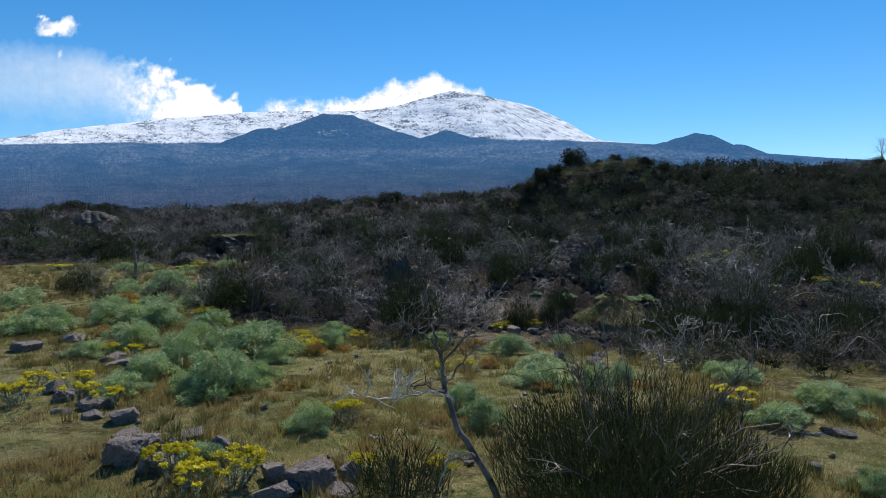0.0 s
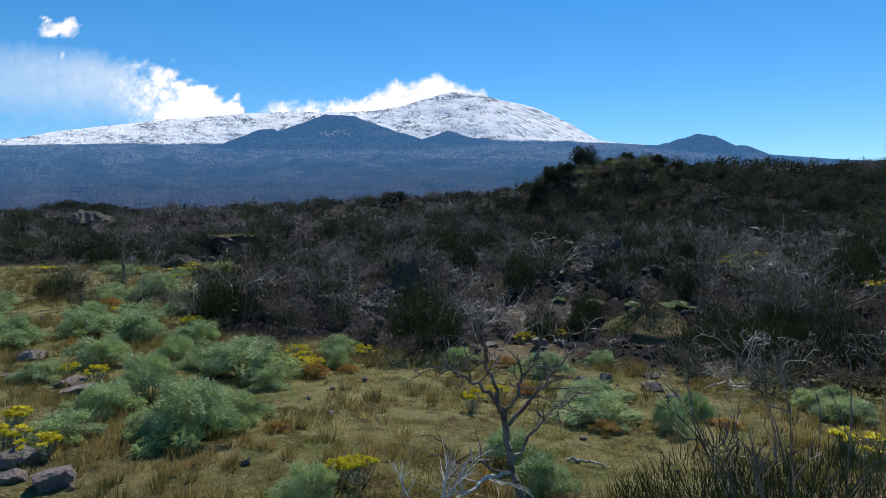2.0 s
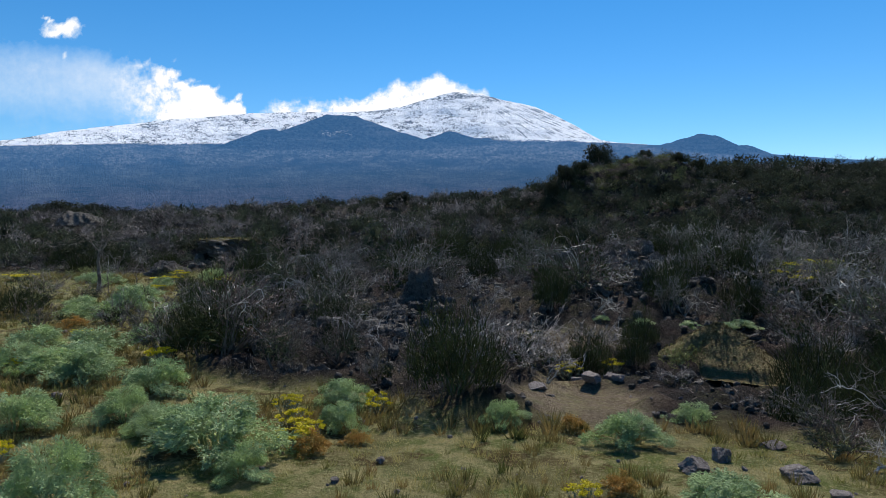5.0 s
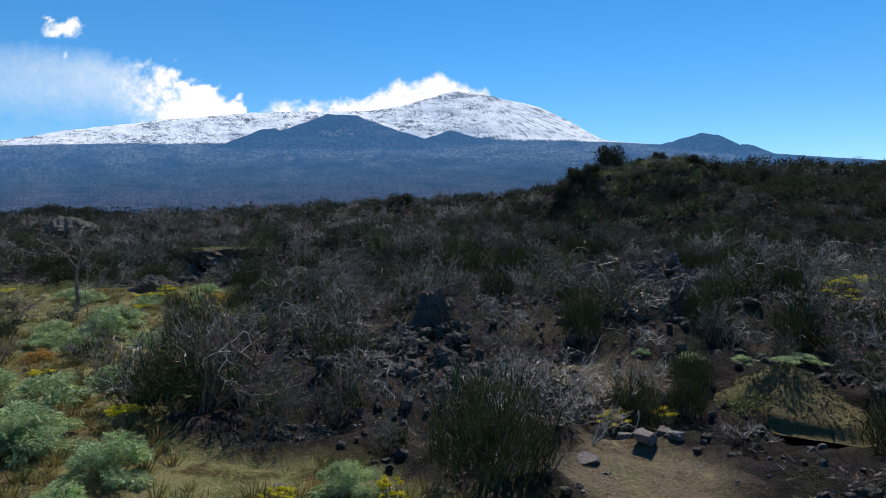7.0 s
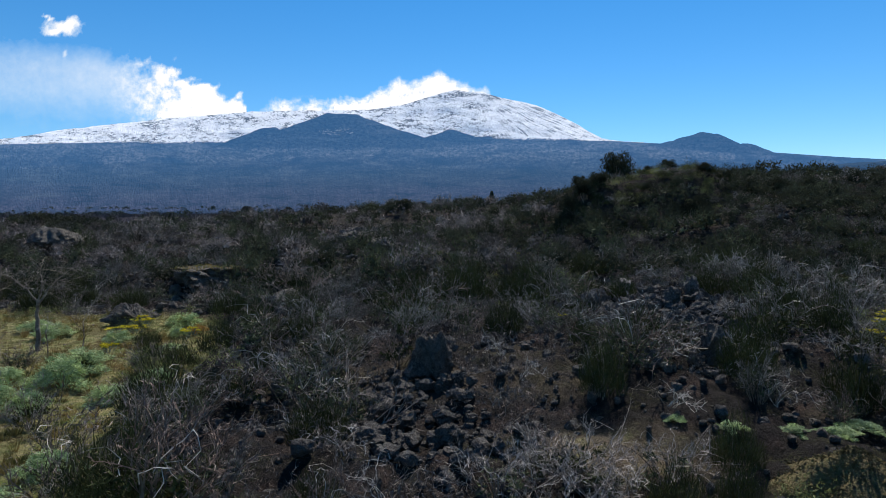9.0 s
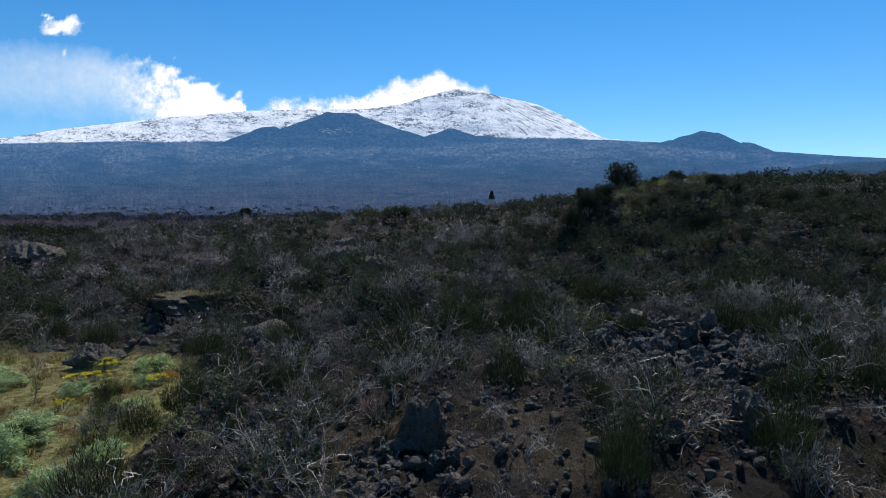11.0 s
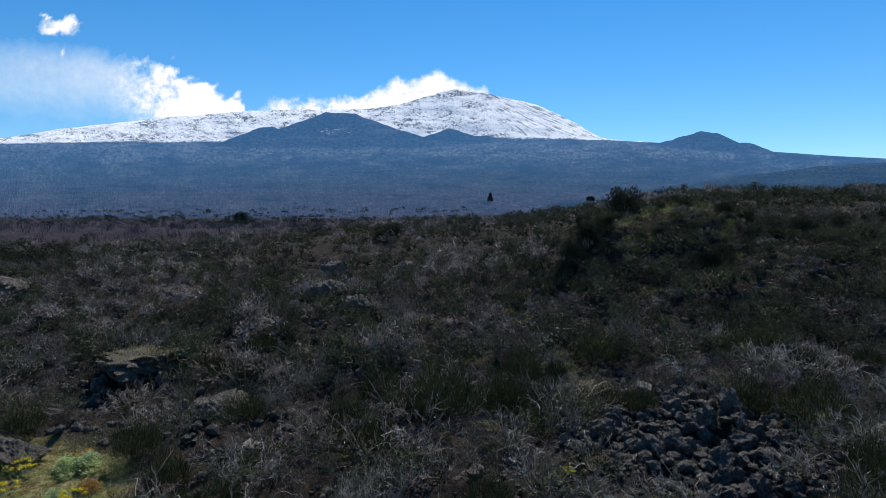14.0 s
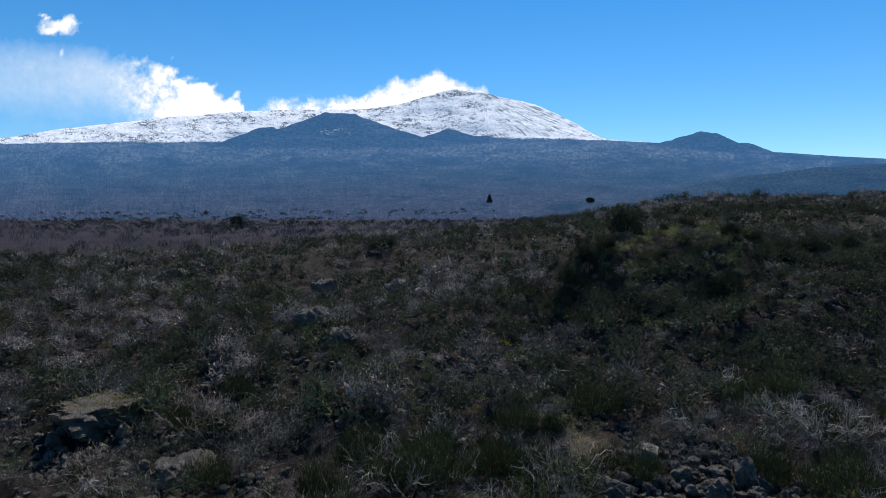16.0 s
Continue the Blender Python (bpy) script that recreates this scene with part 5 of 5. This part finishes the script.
# several at the front are added where the knoll's hollows lie in shade
BROOMS_KNOLL = [
    (18.5, 71.0, 2.2, 1.6), (20.5, 69.5, 2.2, 1.8), (16.2, 69.5, 2.0, 1.5), (11.5, 67.0, 2.2, 1.7), (12.0, 70.5, 2.0, 1.5), (22.5, 71.5, 2.2, 1.6), (24.5, 69.0, 2.6, 1.8), (27.5, 70.5, 2.4, 1.8), (17.6, 66.5, 2.0, 1.6), (13.8, 66.0, 2.2, 1.6), (10.2, 65.0, 2.0, 1.5), (12.8, 72.5, 2.4, 1.6), (8.6, 62.4, 2.2, 1.8), (10.5, 63.4, 2.2, 1.8), (17.2, 61.6, 2.2, 1.8), (19.4, 62.0, 2.0, 1.7), (9.8, 65.8, 2.2, 1.6), (18.5, 64.0, 2.2, 1.6), (10.6, 69.0, 2.2, 1.6), (9.4, 67.0, 2.0, 1.5),
    (18.0, 61.4, 2.2, 1.7), (19.0, 62.6, 2.2, 1.6), (17.2, 62.4, 2.0, 1.5), (10.4, 64.6, 2.2, 1.7), (11.4, 65.4, 2.2, 1.6), (9.6, 65.4, 2.0, 1.5)]
taken = []
for x, y, w, h in BROOMS_NEAR + BROOMS_KNOLL:
    (brooms if y < 56 else far_brooms).put(x, y, w * 0.74, h * (1.05 if y < 56 else 0.62), rng.uniform(0, 6.3))
    taken.append((x, y, w * 0.42))
SHRUBS_NEAR = [
    (-6.1, 20.0, 3.4, 1.8), (-7.6, 20.9, 2.2, 1.5), (-4.6, 19.3, 1.6, 1.2), (-3.4, 20.2, 1.5, 1.1), (4.7, 15.6, 1.2, 0.6),
    (-0.3, 20.2, 1.3, 0.9), (-2.4, 18.9, 1.0, 0.7), (9.4, 20.6, 2.2, 1.5), (-16.8, 30.2, 2.2, 1.1), (-6.0, 31.0, 2.0, 1.5), (-2.9, 33.2, 2.0, 1.3), (6.3, 27.0, 1.6, 1.3), (-9.2, 26.4, 1.8, 1.2), (-7.3, 24.8, 2.4, 1.4), (-9.6, 23.9, 1.6, 1.2), (-5.4, 20.9, 2.2, 1.5), (-11.2, 25.6, 1.8, 1.2), (-13.4, 25.0, 1.5, 0.9), (-15.0, 30.8, 1.6, 0.9), (-11.0, 30.6, 1.8, 1.1), (-18.5, 33.5, 2.0, 1.0),
    (5.2, 13.3, 1.5, 0.7), (6.5, 13.1, 1.7, 0.8), (7.4, 12.2, 1.6, 0.9), (8.3, 11.4, 1.7, 0.9), (9.0, 12.6, 2.0, 1.1), (7.9, 10.5, 1.3, 0.7), (6.2, 14.4, 1.8, 0.8), (9.5, 10.6, 1.6, 0.9), (4.4, 14.6, 1.4, 0.7), (8.0, 13.8, 2.0, 1.1)]
for x, y, w, h in SHRUBS_NEAR:
    shrubs.put(x, y, w * 0.62, h, rng.uniform(0, 6.3))
    taken.append((x, y, w * 0.35))

for x, y, w, h in [(3.0, 23.9, 2.0, 0.95), (1.2, 23.9, 2.2, 0.95), (2.0, 23.2, 2.0, 0.9), (0.2, 23.2, 2.0, 1.0), (0.3, 21.4, 2.0, 0.95), (1.2, 22.5, 2.0, 0.9), (-0.6, 22.3, 2.0, 1.0), (0.9, 20.9, 1.6, 0.7), (4.4, 21.0, 1.2, 0.5), (8.4, 21.6, 1.6, 0.9), (-3.0, 30.6, 2.0, 1.3), (13.6, 45.6, 2.6, 1.5), (15.6, 44.2, 2.4, 1.4), (-6.6, 36.2, 2.2, 1.4), (9.8, 36.2, 2.0, 1.2), (-1.0, 36.6, 2.0, 1.2), (1.6, 40.6, 2.0, 1.2)]:
    pale_shrubs.put(x, y, w * 0.62, h, rng.uniform(0, 6.3))
    taken.append((x, y, w * 0.35))
CLEAR = [(13.2, 31.8, 2.0), (11.6, 29.4, 1.0), (15.6, 34.4, 1.6), (16.0, 25.2, 1.5), (1.2, 17.0, 1.3), (1.7, 18.8, 1.4), (2.4, 20.6, 1.3), (4.3, 19.6, 1.2), (0.6, 19.8, 1.8), (1.0, 22.2, 1.3), (-0.4, 21.2, 1.3), (6.4, 19.6, 1.8), (4.0, 20.8, 1.0), (6.2, 22.8, 1.7), (5.6, 21.4, 1.5), (6.4, 25.2, 1.7), (7.6, 24.8, 1.2), (2.0, 24.9, 1.1), (3.4, 25.0, 1.0), (5.4, 20.4, 1.0), (7.8, 38.8, 3.6), (8.4, 35.4, 2.4), (10.4, 40.4, 1.6), (5.9, 45.6, 1.8), (-1.9, 29.6, 1.2), (-4.8, 27.4, 1.2), (-2.6, 25.0, 1.6), (-0.6, 24.2, 1.4), (-15.9, 46.6, 2.2), (1.6, 27.4, 0.8), (-1.6, 44.5, 1.5), (6.2, 30.4, 1.6)]


def open_places(n, y0, y1, gap, seed, wide=0.80, slim=3.0):
    """Spots for shrubs between y0 and y1, off the meadow, not closer to one another than gap."""
    g = np.random.default_rng(seed)
    kept, grid = [], {}
    for x, y, r in taken + CLEAR:
        grid.setdefault((int(x // 4), int(y // 4)), []).append((x, y, r))
    for _ in range(n * 6):
        y = math.sqrt(g.uniform(y0 * y0, y1 * y1))
        x = g.uniform(-1, 1) * (wide * y + slim)
        if len(kept) >= n:
            break
        if y < 50 and float(meadow(x, y)) > 0.35:
            continue
        cell, close = (int(x // 4), int(y // 4)), False
        for i in (-1, 0, 1):
            for j in (-1, 0, 1):
                for a, b, r in grid.get((cell[0] + i, cell[1] + j), ()):
                    close = close or (x - a) ** 2 + (y - b) ** 2 < max(r, gap) ** 2
        if not close:
            grid.setdefault(cell, []).append((x, y, 0))
            kept.append((x, y))
    return kept


for i, (x, y) in enumerate(open_places(420, 11.5, 52, 0.85, 5)):
    if float(fbm(x, y, 4.5, 2, 91)) < 0.40:
        continue
    s = float(np.clip(rng.lognormal(0.05, 0.33), 0.5, 2.0))
    if rng.uniform() < 0.27:
        brooms.put(x, y, 1.15 * s, 1.2 * s, rng.uniform(0, 6.3))
    else:
        (pale_shrubs if rng.uniform() < 0.2 else shrubs if y < 32 else far_shrubs).put(x, y, 1.3 * s, 1.05 * s, rng.uniform(0, 6.3))
# farther scrub, too dense to count
tiny_rng = np.random.default_rng(77)


def scrub(name, label, spots, kinds, mean, material, seed):
    g = np.random.default_rng(seed)
    P = np.column_stack([spots, land(spots[:, 0], spots[:, 1]) - 0.05])
    size = np.clip(g.lognormal(math.log(mean), 0.38, len(P)), 0.4, 2.6)
    ob = part(name, scatter_copies(kinds, P, size, g.uniform(0, 6.3, len(P)), g, g.uniform(0.8, 1.3, len(P))), material)
    tagged(ob, label, "scrub", kind="stuff")


for _ in range(96):
    a, r = rng.uniform(0, 6.3), 9.5 * math.sqrt(rng.uniform(0, 1))
    (far_brooms if rng.uniform() < 0.3 else pale_shrubs if rng.uniform() < 0.3 else far_shrubs).put(16.0 + 1.15 * math.cos(a) * r, 66.5 + 0.8 * math.sin(a) * r, rng.uniform(0.9, 1.6), rng.uniform(0.6, 1.1), rng.uniform(0, 6.3))
low = np.array(open_places(340, 33, 53, 0.85, 15))
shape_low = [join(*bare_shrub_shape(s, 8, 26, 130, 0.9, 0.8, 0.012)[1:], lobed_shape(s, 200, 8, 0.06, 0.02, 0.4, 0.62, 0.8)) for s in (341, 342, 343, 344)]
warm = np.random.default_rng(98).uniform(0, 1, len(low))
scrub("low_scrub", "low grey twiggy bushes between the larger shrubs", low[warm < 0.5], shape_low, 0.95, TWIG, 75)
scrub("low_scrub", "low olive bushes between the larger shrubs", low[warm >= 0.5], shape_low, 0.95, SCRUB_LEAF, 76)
under = np.array(open_places(2400, 11.5, 50, 0.34, 7))
under = under[fbm(under[:, 0], under[:, 1], 3.0, 2, 92) > 0.36]
scrub("undergrowth", "low tangle of dry twigs between the shrubs", under, [lobed_shape(s, 120, 4, 0.09, 0.013, 0.25, 0.8, 0.5) for s in (321, 322, 323, 324)], 0.85, TWIG, 71)
for y0, y1, count, gap, tris, leaf, blade, seed in ((48, 84, 1400, 1.15, 310, 0.085, 0.026, 6), (84, 168, 2700, 1.25, 104, 0.105, 0.048, 8)):
    far = np.array(open_places(count, y0, y1, gap, seed, 0.66, 4))
    far = far[np.hypot((far[:, 0] - 15.5) / 7.6, (far[:, 1] - 72.0) / 6.2) > 1.1]
    far = far[far[:, 1] < 128 + 0.9 * np.clip(far[:, 0] + 25, 0, 60)]
    # more dark broom to the right, in place of shade on that ground
    drift = 0.45 * fbm(far[:, 0], far[:, 1], 8.0, 3, 61) + 0.55 * np.random.default_rng(72).uniform(0.1, 0.9, len(far)) + (0.05 * smooth(4, 14, far[:, 0]) + 0.06 * smooth(14, 24, far[:, 0])) * (far[:, 1] < 120)
    for name, label, lo, hi, upright, material in (
            ("bleached_scrub", "pale grey scrub of dead twiggy bushes over old lava", 0.0, 0.36, 0.3, SCRUB_PALE),
            ("scrub", "dense grey scrub of leafless bushes over old lava", 0.36, 0.47, 0.3, SCRUB_FAR),
            ("leafy_scrub", "olive green scrub of leafy bushes over old lava", 0.47, 0.58, 0.3, SCRUB_LEAF),
            ("broom_scrub", "dark green broom scrub over old lava", 0.58, 9.0, 0.3, BROOM_FAR)):
        spots = far[(drift >= lo) & (drift < hi)]
        scrub(name, label, spots, [lobed_shape(s + int(100 * lo), tris, 8, leaf, blade, upright, inner=tris // 4, shard=0.16 + 0.1 * (y0 > 80)) for s in (301, 302, 303, 304)], 1.4, material, 73 + int(10 * lo))

# bare woodland on the plain beyond the crest
n = 3600
y = np.sqrt(tiny_rng.uniform(130 ** 2, 470 ** 2, n))
x = tiny_rng.uniform(-0.9, 0.9, n) * y
keep = y > 132 + 1.1 * np.clip(x + 25, 0, 60)
x, y = x[keep], y[keep]
n = len(x)
P = np.column_stack([x, y, land(x, y) - 0.1])


def wood_shape(seed, n=24):
    g = np.random.default_rng(seed)
    at = np.column_stack([g.normal(0, 0.35, (n, 2)), g.uniform(0, 0.5, n)])
    return slivers(at, np.column_stack([g.normal(0, 0.3, (n, 2)), np.ones(n)]), g.uniform(0.4, 0.9, n), g.uniform(0.025, 0.06, n), g)


woods = part("bare_woodland", scatter_copies([wood_shape(s) for s in (311, 312, 313)], P, tiny_rng.uniform(1.0, 2.3, n), tiny_rng.uniform(0, 6.3, n), tiny_rng), WOOD_FAR)
tagged(woods, "purplish leafless woodland on the plain below the mountain, haze-tinted", "woodland", kind="stuff")


g = np.random.default_rng(96)
n = 1200
y = np.sqrt(g.uniform(260 ** 2, 600 ** 2, n))
x = g.uniform(-0.85, 0.85, n) * y
keep = (fbm(x, y, 60, 3, 97) > 0.44) & (y > 150 + 1.6 * np.clip(x + 25, 0, 200))
x, y = x[keep], y[keep]
ground_z = np.array([max(float(land(a, b)), float(MZ[np.abs(my - b).argmin(), np.abs(mu - a / b).argmin()]) if b > 480 else -99) for a, b in zip(x, y)])
copse = part("copse", scatter_copies([lobed_shape(s, 60, 6, 0.20, 0.10, 0.2, 0.8, 0.9) for s in (331, 332, 333)], np.column_stack([x, y, ground_z - 0.2]), g.uniform(1.8, 5.0, len(x)), g.uniform(0, 6.3, len(x)), g), PINE)
tagged(copse, "scattered dark evergreen thickets on the plain below the mountain", "woodland", kind="stuff")


def tree(name, label, crown_shape, tall, x, y, z, dark):
    ob = thing(name, label, "tree")
    part("trunk", rods(np.array([[0, 0, -0.5]]), np.array([[0, 0, tall * 0.9]]), np.array([[0.1, 0, tall * 0.4]]), tall * 0.03, tall * 0.008, 4, 6), BARK, ob)
    part("crown", crown_shape, dark, ob)
    ob.location = (x, y, z)


def crown(seed, tall, wide, cone, n=1400):
    g = np.random.default_rng(seed)
    h = g.uniform(0.12, 1.0, n)
    rad = wide * ((1.02 - h) if cone else np.sqrt(np.clip(1 - (2 * h - 1.05) ** 2, 0.02, 1))) * np.sqrt(g.uniform(0.1, 1, n)) * (0.75 + 0.25 * np.sin(h * 40 + seed))
    w = g.uniform(0, 2 * math.pi, n)
    at = np.column_stack([np.cos(w) * rad, np.sin(w) * rad, h * tall])
    return slivers(at, np.column_stack([np.cos(w), np.sin(w), g.normal(0.1, 0.5, n)]), wide * g.uniform(0.15, 0.4, n), wide * 0.12, g)


def hill_z(x, y):
    i, j = np.abs(my - y).argmin(), np.abs(mu - x / y).argmin()
    return float(MZ[i, j]) if y > 480 else float(land(x, y))


for seed, x, y, tall, wide, cone in [(401, 46, 700, 9.5, 4.4, True), (402, -101, 330, 5.5, 3.4, False), (403, 150, 690, 5.5, 4.6, False)]:
    tree("conifer" if cone else "round_tree", "lone dark conifer on the lower slope" if cone else "dark round evergreen tree on the plain", crown(seed, tall, wide, cone), tall, x, y, hill_z(x, y), PINE)

# ---- lava blocks, rubble ----
PILES = [(7.8, 38.8, 3.3, 120), (8.4, 35.4, 2.2, 45), (10.4, 40.6, 1.8, 26), (-4.6, 27.6, 1.9, 34), (-2.4, 25.6, 1.8, 22), (-1.0, 23.8, 1.6, 11), (9.0, 42.5, 2.4, 40), (6.0, 30.6, 2.2, 26), (-10.0, 43.8, 2.0, 20), (-1.9, 29.4, 1.6, 16), (-15.6, 46.4, 2.0, 14)]
for px, py, spread, count in PILES:
    for _ in range(count):
        a, r = rng.uniform(0, 6.3), spread * math.sqrt(rng.uniform(0, 1))
        x, y, s = px + math.cos(a) * r, py + math.sin(a) * r, float(np.clip(rng.lognormal(-1.1, 0.5), 0.14, 0.95))
        blocks.put(x, y, s, s * rng.uniform(0.9, 1.5), rng.uniform(0, 6.3), 0.03)
stone_kinds = [rock_shape(s, 2, 14, 0.16, 0.8) for s in range(70, 76)]
g = np.random.default_rng(88)
n = 1700
y = np.sqrt(g.uniform(15.0 ** 2, 95 ** 2, n))
x = g.uniform(-1, 1, n) * (0.78 * y + 3)
keep = (meadow(x, y) < 0.5) & (fbm(x, y, 5.0, 3, 41) + 0.25 * fbm(x, y, 1.0, 2, 42) > 0.56)
x, y = x[keep], y[keep]
for px, py, spread, count in PILES:
    w, r = g.uniform(0, 6.3, 4 * count), 1.25 * spread * np.sqrt(g.uniform(0, 1, 4 * count))
    x, y = np.append(x, px + np.cos(w) * r * 1.15), np.append(y, py + np.sin(w) * r)
P = np.column_stack([x, y, land(x, y)])
rubble = part("lava_rubble", scatter_copies(stone_kinds, P, np.clip(g.lognormal(-1.5, 0.45, len(P)), 0.1, 0.5), g.uniform(0, 6.3, len(P)), g), LAVA)
tagged(rubble, "dark angular lava rubble strewn between the shrubs", "rubble", kind="stuff")
for count, y0, y1, level, mean in ((3800, 14.0, 36.0, 2, -2.05), (8000, 32.0, 66.0, 1, -1.55)):
    y = np.sqrt(g.uniform(y0 ** 2, y1 ** 2, count))
    x = g.uniform(-1, 1, count) * (0.74 * y + 2)
    keep = (meadow(x, y) < 0.4) & (soil(x, y) < 0.45) & (fbm(x, y, 2.6, 3, 43) > 0.36)
    P = np.column_stack([x[keep], y[keep], land(x[keep], y[keep]) - 0.01])
    clods = part("lava_clods", scatter_copies([rock_shape(s, level, 9, 0.10, 0.85) for s in range(170, 175)], P, np.clip(g.lognormal(mean, 0.5, len(P)), 0.05, 0.5), g.uniform(0, 6.3, len(P)), g), LAVA)
    tagged(clods, "loose dark clods of lava on bare soil", "rubble", kind="stuff")
n = 330
x, y = np.append(g.uniform(-9, 7, 180), g.uniform(-24, -9, 150)), np.append(g.uniform(5.5, 20, 180), g.uniform(18, 40, 150))
P = np.column_stack([x, y, land(x, y)])
pebbles = part("pebbles", scatter_copies(stone_kinds, P, np.clip(g.lognormal(-2.7, 0.5, n), 0.03, 0.22), g.uniform(0, 6.3, n), g), BOULDER)
tagged(pebbles, "small grey stones scattered through the turf", "stones", kind="stuff")


# ---- grass ----
def tuft_shape(seed, n, tall, lean, width):
    g = np.random.default_rng(seed)
    w = g.uniform(0, 2 * math.pi, n)
    at = np.column_stack([np.cos(w) * 0.05, np.sin(w) * 0.05, np.full(n, -0.01)]) * g.uniform(0.1, 1.7, (n, 1))
    return slivers(at, np.column_stack([np.cos(w) * lean, np.sin(w) * lean, np.ones(n)]) + g.normal(0, 0.15, (n, 3)), tall * g.uniform(0.5, 1.0, n), width, g)


def sward(name, label, kinds, n, seed, material, low, high, y0=1.0, y1=41.0, bias=1.7):
    g = np.random.default_rng(seed)
    y = y0 + (y1 - y0) * g.uniform(0, 1, n) ** bias
    x = g.uniform(-1, 1, n) * (0.8 * np.abs(y) + 6.0)
    thick = fbm(x, y, 1.6, 3, seed)
    ok = (meadow(x, y) > g.uniform(0.2, 0.9, n)) & (thick > low) & (thick < high) & (soil(x, y) < 0.6)
    x, y = x[ok], y[ok]
    P = np.column_stack([x, y, land(x, y)])
    ob = part(name, scatter_copies(kinds, P, g.uniform(0.6, 1.35, len(P)), g.uniform(0, 6.3, len(P)), g), material)
    tagged(ob, label, "grass", kind="stuff")


sward("grass", "short dry yellow-green meadow grass", [tuft_shape(s, 9, 0.065, 0.45, 0.007) for s in (501, 502, 503)], 32000, 91, GRASS, 0.0, 1.0)
sward("tussock_grass", "brown and olive tussocks of coarse dry grass", [tuft_shape(s, 34, 0.19, 0.30, 0.011) for s in (511, 512, 513)], 15000, 92, TUSSOCK, 0.53, 1.0)
sward("meadow_herbs", "green and straw-coloured grass tufts of the upper meadow", [tuft_shape(s, 16, 0.13, 0.42, 0.011) for s in (531, 532, 533)], 13000, 93, GRASS, 0.42, 1.0, 6.0, 43.0)
sward("coarse_grass", "dark olive and rusty clumps of coarse grass in the upper meadow", [tuft_shape(s, 20, 0.30, 0.45, 0.02) for s in (541, 542, 543)], 8000, 94, TUSSOCK, 0.42, 1.0, 15.0, 43.0, 1.0)
g = np.random.default_rng(95)
HERBS = [(16.4, 73.5, 1.6, 14), (17.4, 70.8, 1.3, 22), (20.2, 66.6, 1.2, 18), (18.0, 71.5, 1.6, 12), (20.5, 72.5, 1.8, 12), (16.2, 69.4, 1.8, 16), (20.0, 68.0, 2.0, 14), (13.2, 67.8, 1.4, 14), (14.2, 65.6, 1.3, 18), (16.9, 67.0, 1.6, 20), (14.6, 63.2, 1.4, 14), (20.0, 65.0, 1.6, 14), (12.4, 61.0, 1.4, 8), (-7, 62, 2, 10), (8.6, 52, 2.0, 20), (2.0, 42, 1.6, 14), (16.5, 35.0, 2.5, 26), (13.5, 31.5, 2.0, 22), (5.4, 47.6, 1.6, 16), (3.4, 59.5, 1.5, 14), (-13.0, 37.5, 2.5, 26), (-22, 40, 3.5, 30), (5.6, 22.0, 0.9, 10), (-3.0, 56, 2, 10), (-9.6, 30.6, 2.2, 24), (0.8, 50.5, 1.4, 9)]
at = np.array([(a + math.cos(w) * r * math.sqrt(u), b + math.sin(w) * r * math.sqrt(u)) for a, b, r, c in HERBS for w, u in zip(g.uniform(0, 6.3, c), g.uniform(0, 1, c))])
P = np.column_stack([at, land(at[:, 0], at[:, 1])])
herbs = part("green_herbs", scatter_copies([lobed_shape(s, 120, 5, 0.055, 0.024, 0.35, 0.55, 0.55) for s in (521, 522, 523)], P, g.uniform(0.6, 1.4, len(P)) * np.where(P[:, 1] > 60, 1.1, 1.0), g.uniform(0, 6.3, len(P)), g), HERB)
tagged(herbs, "pale yellow-green herbs on the knoll and in hollows", "herbs", kind="stuff")
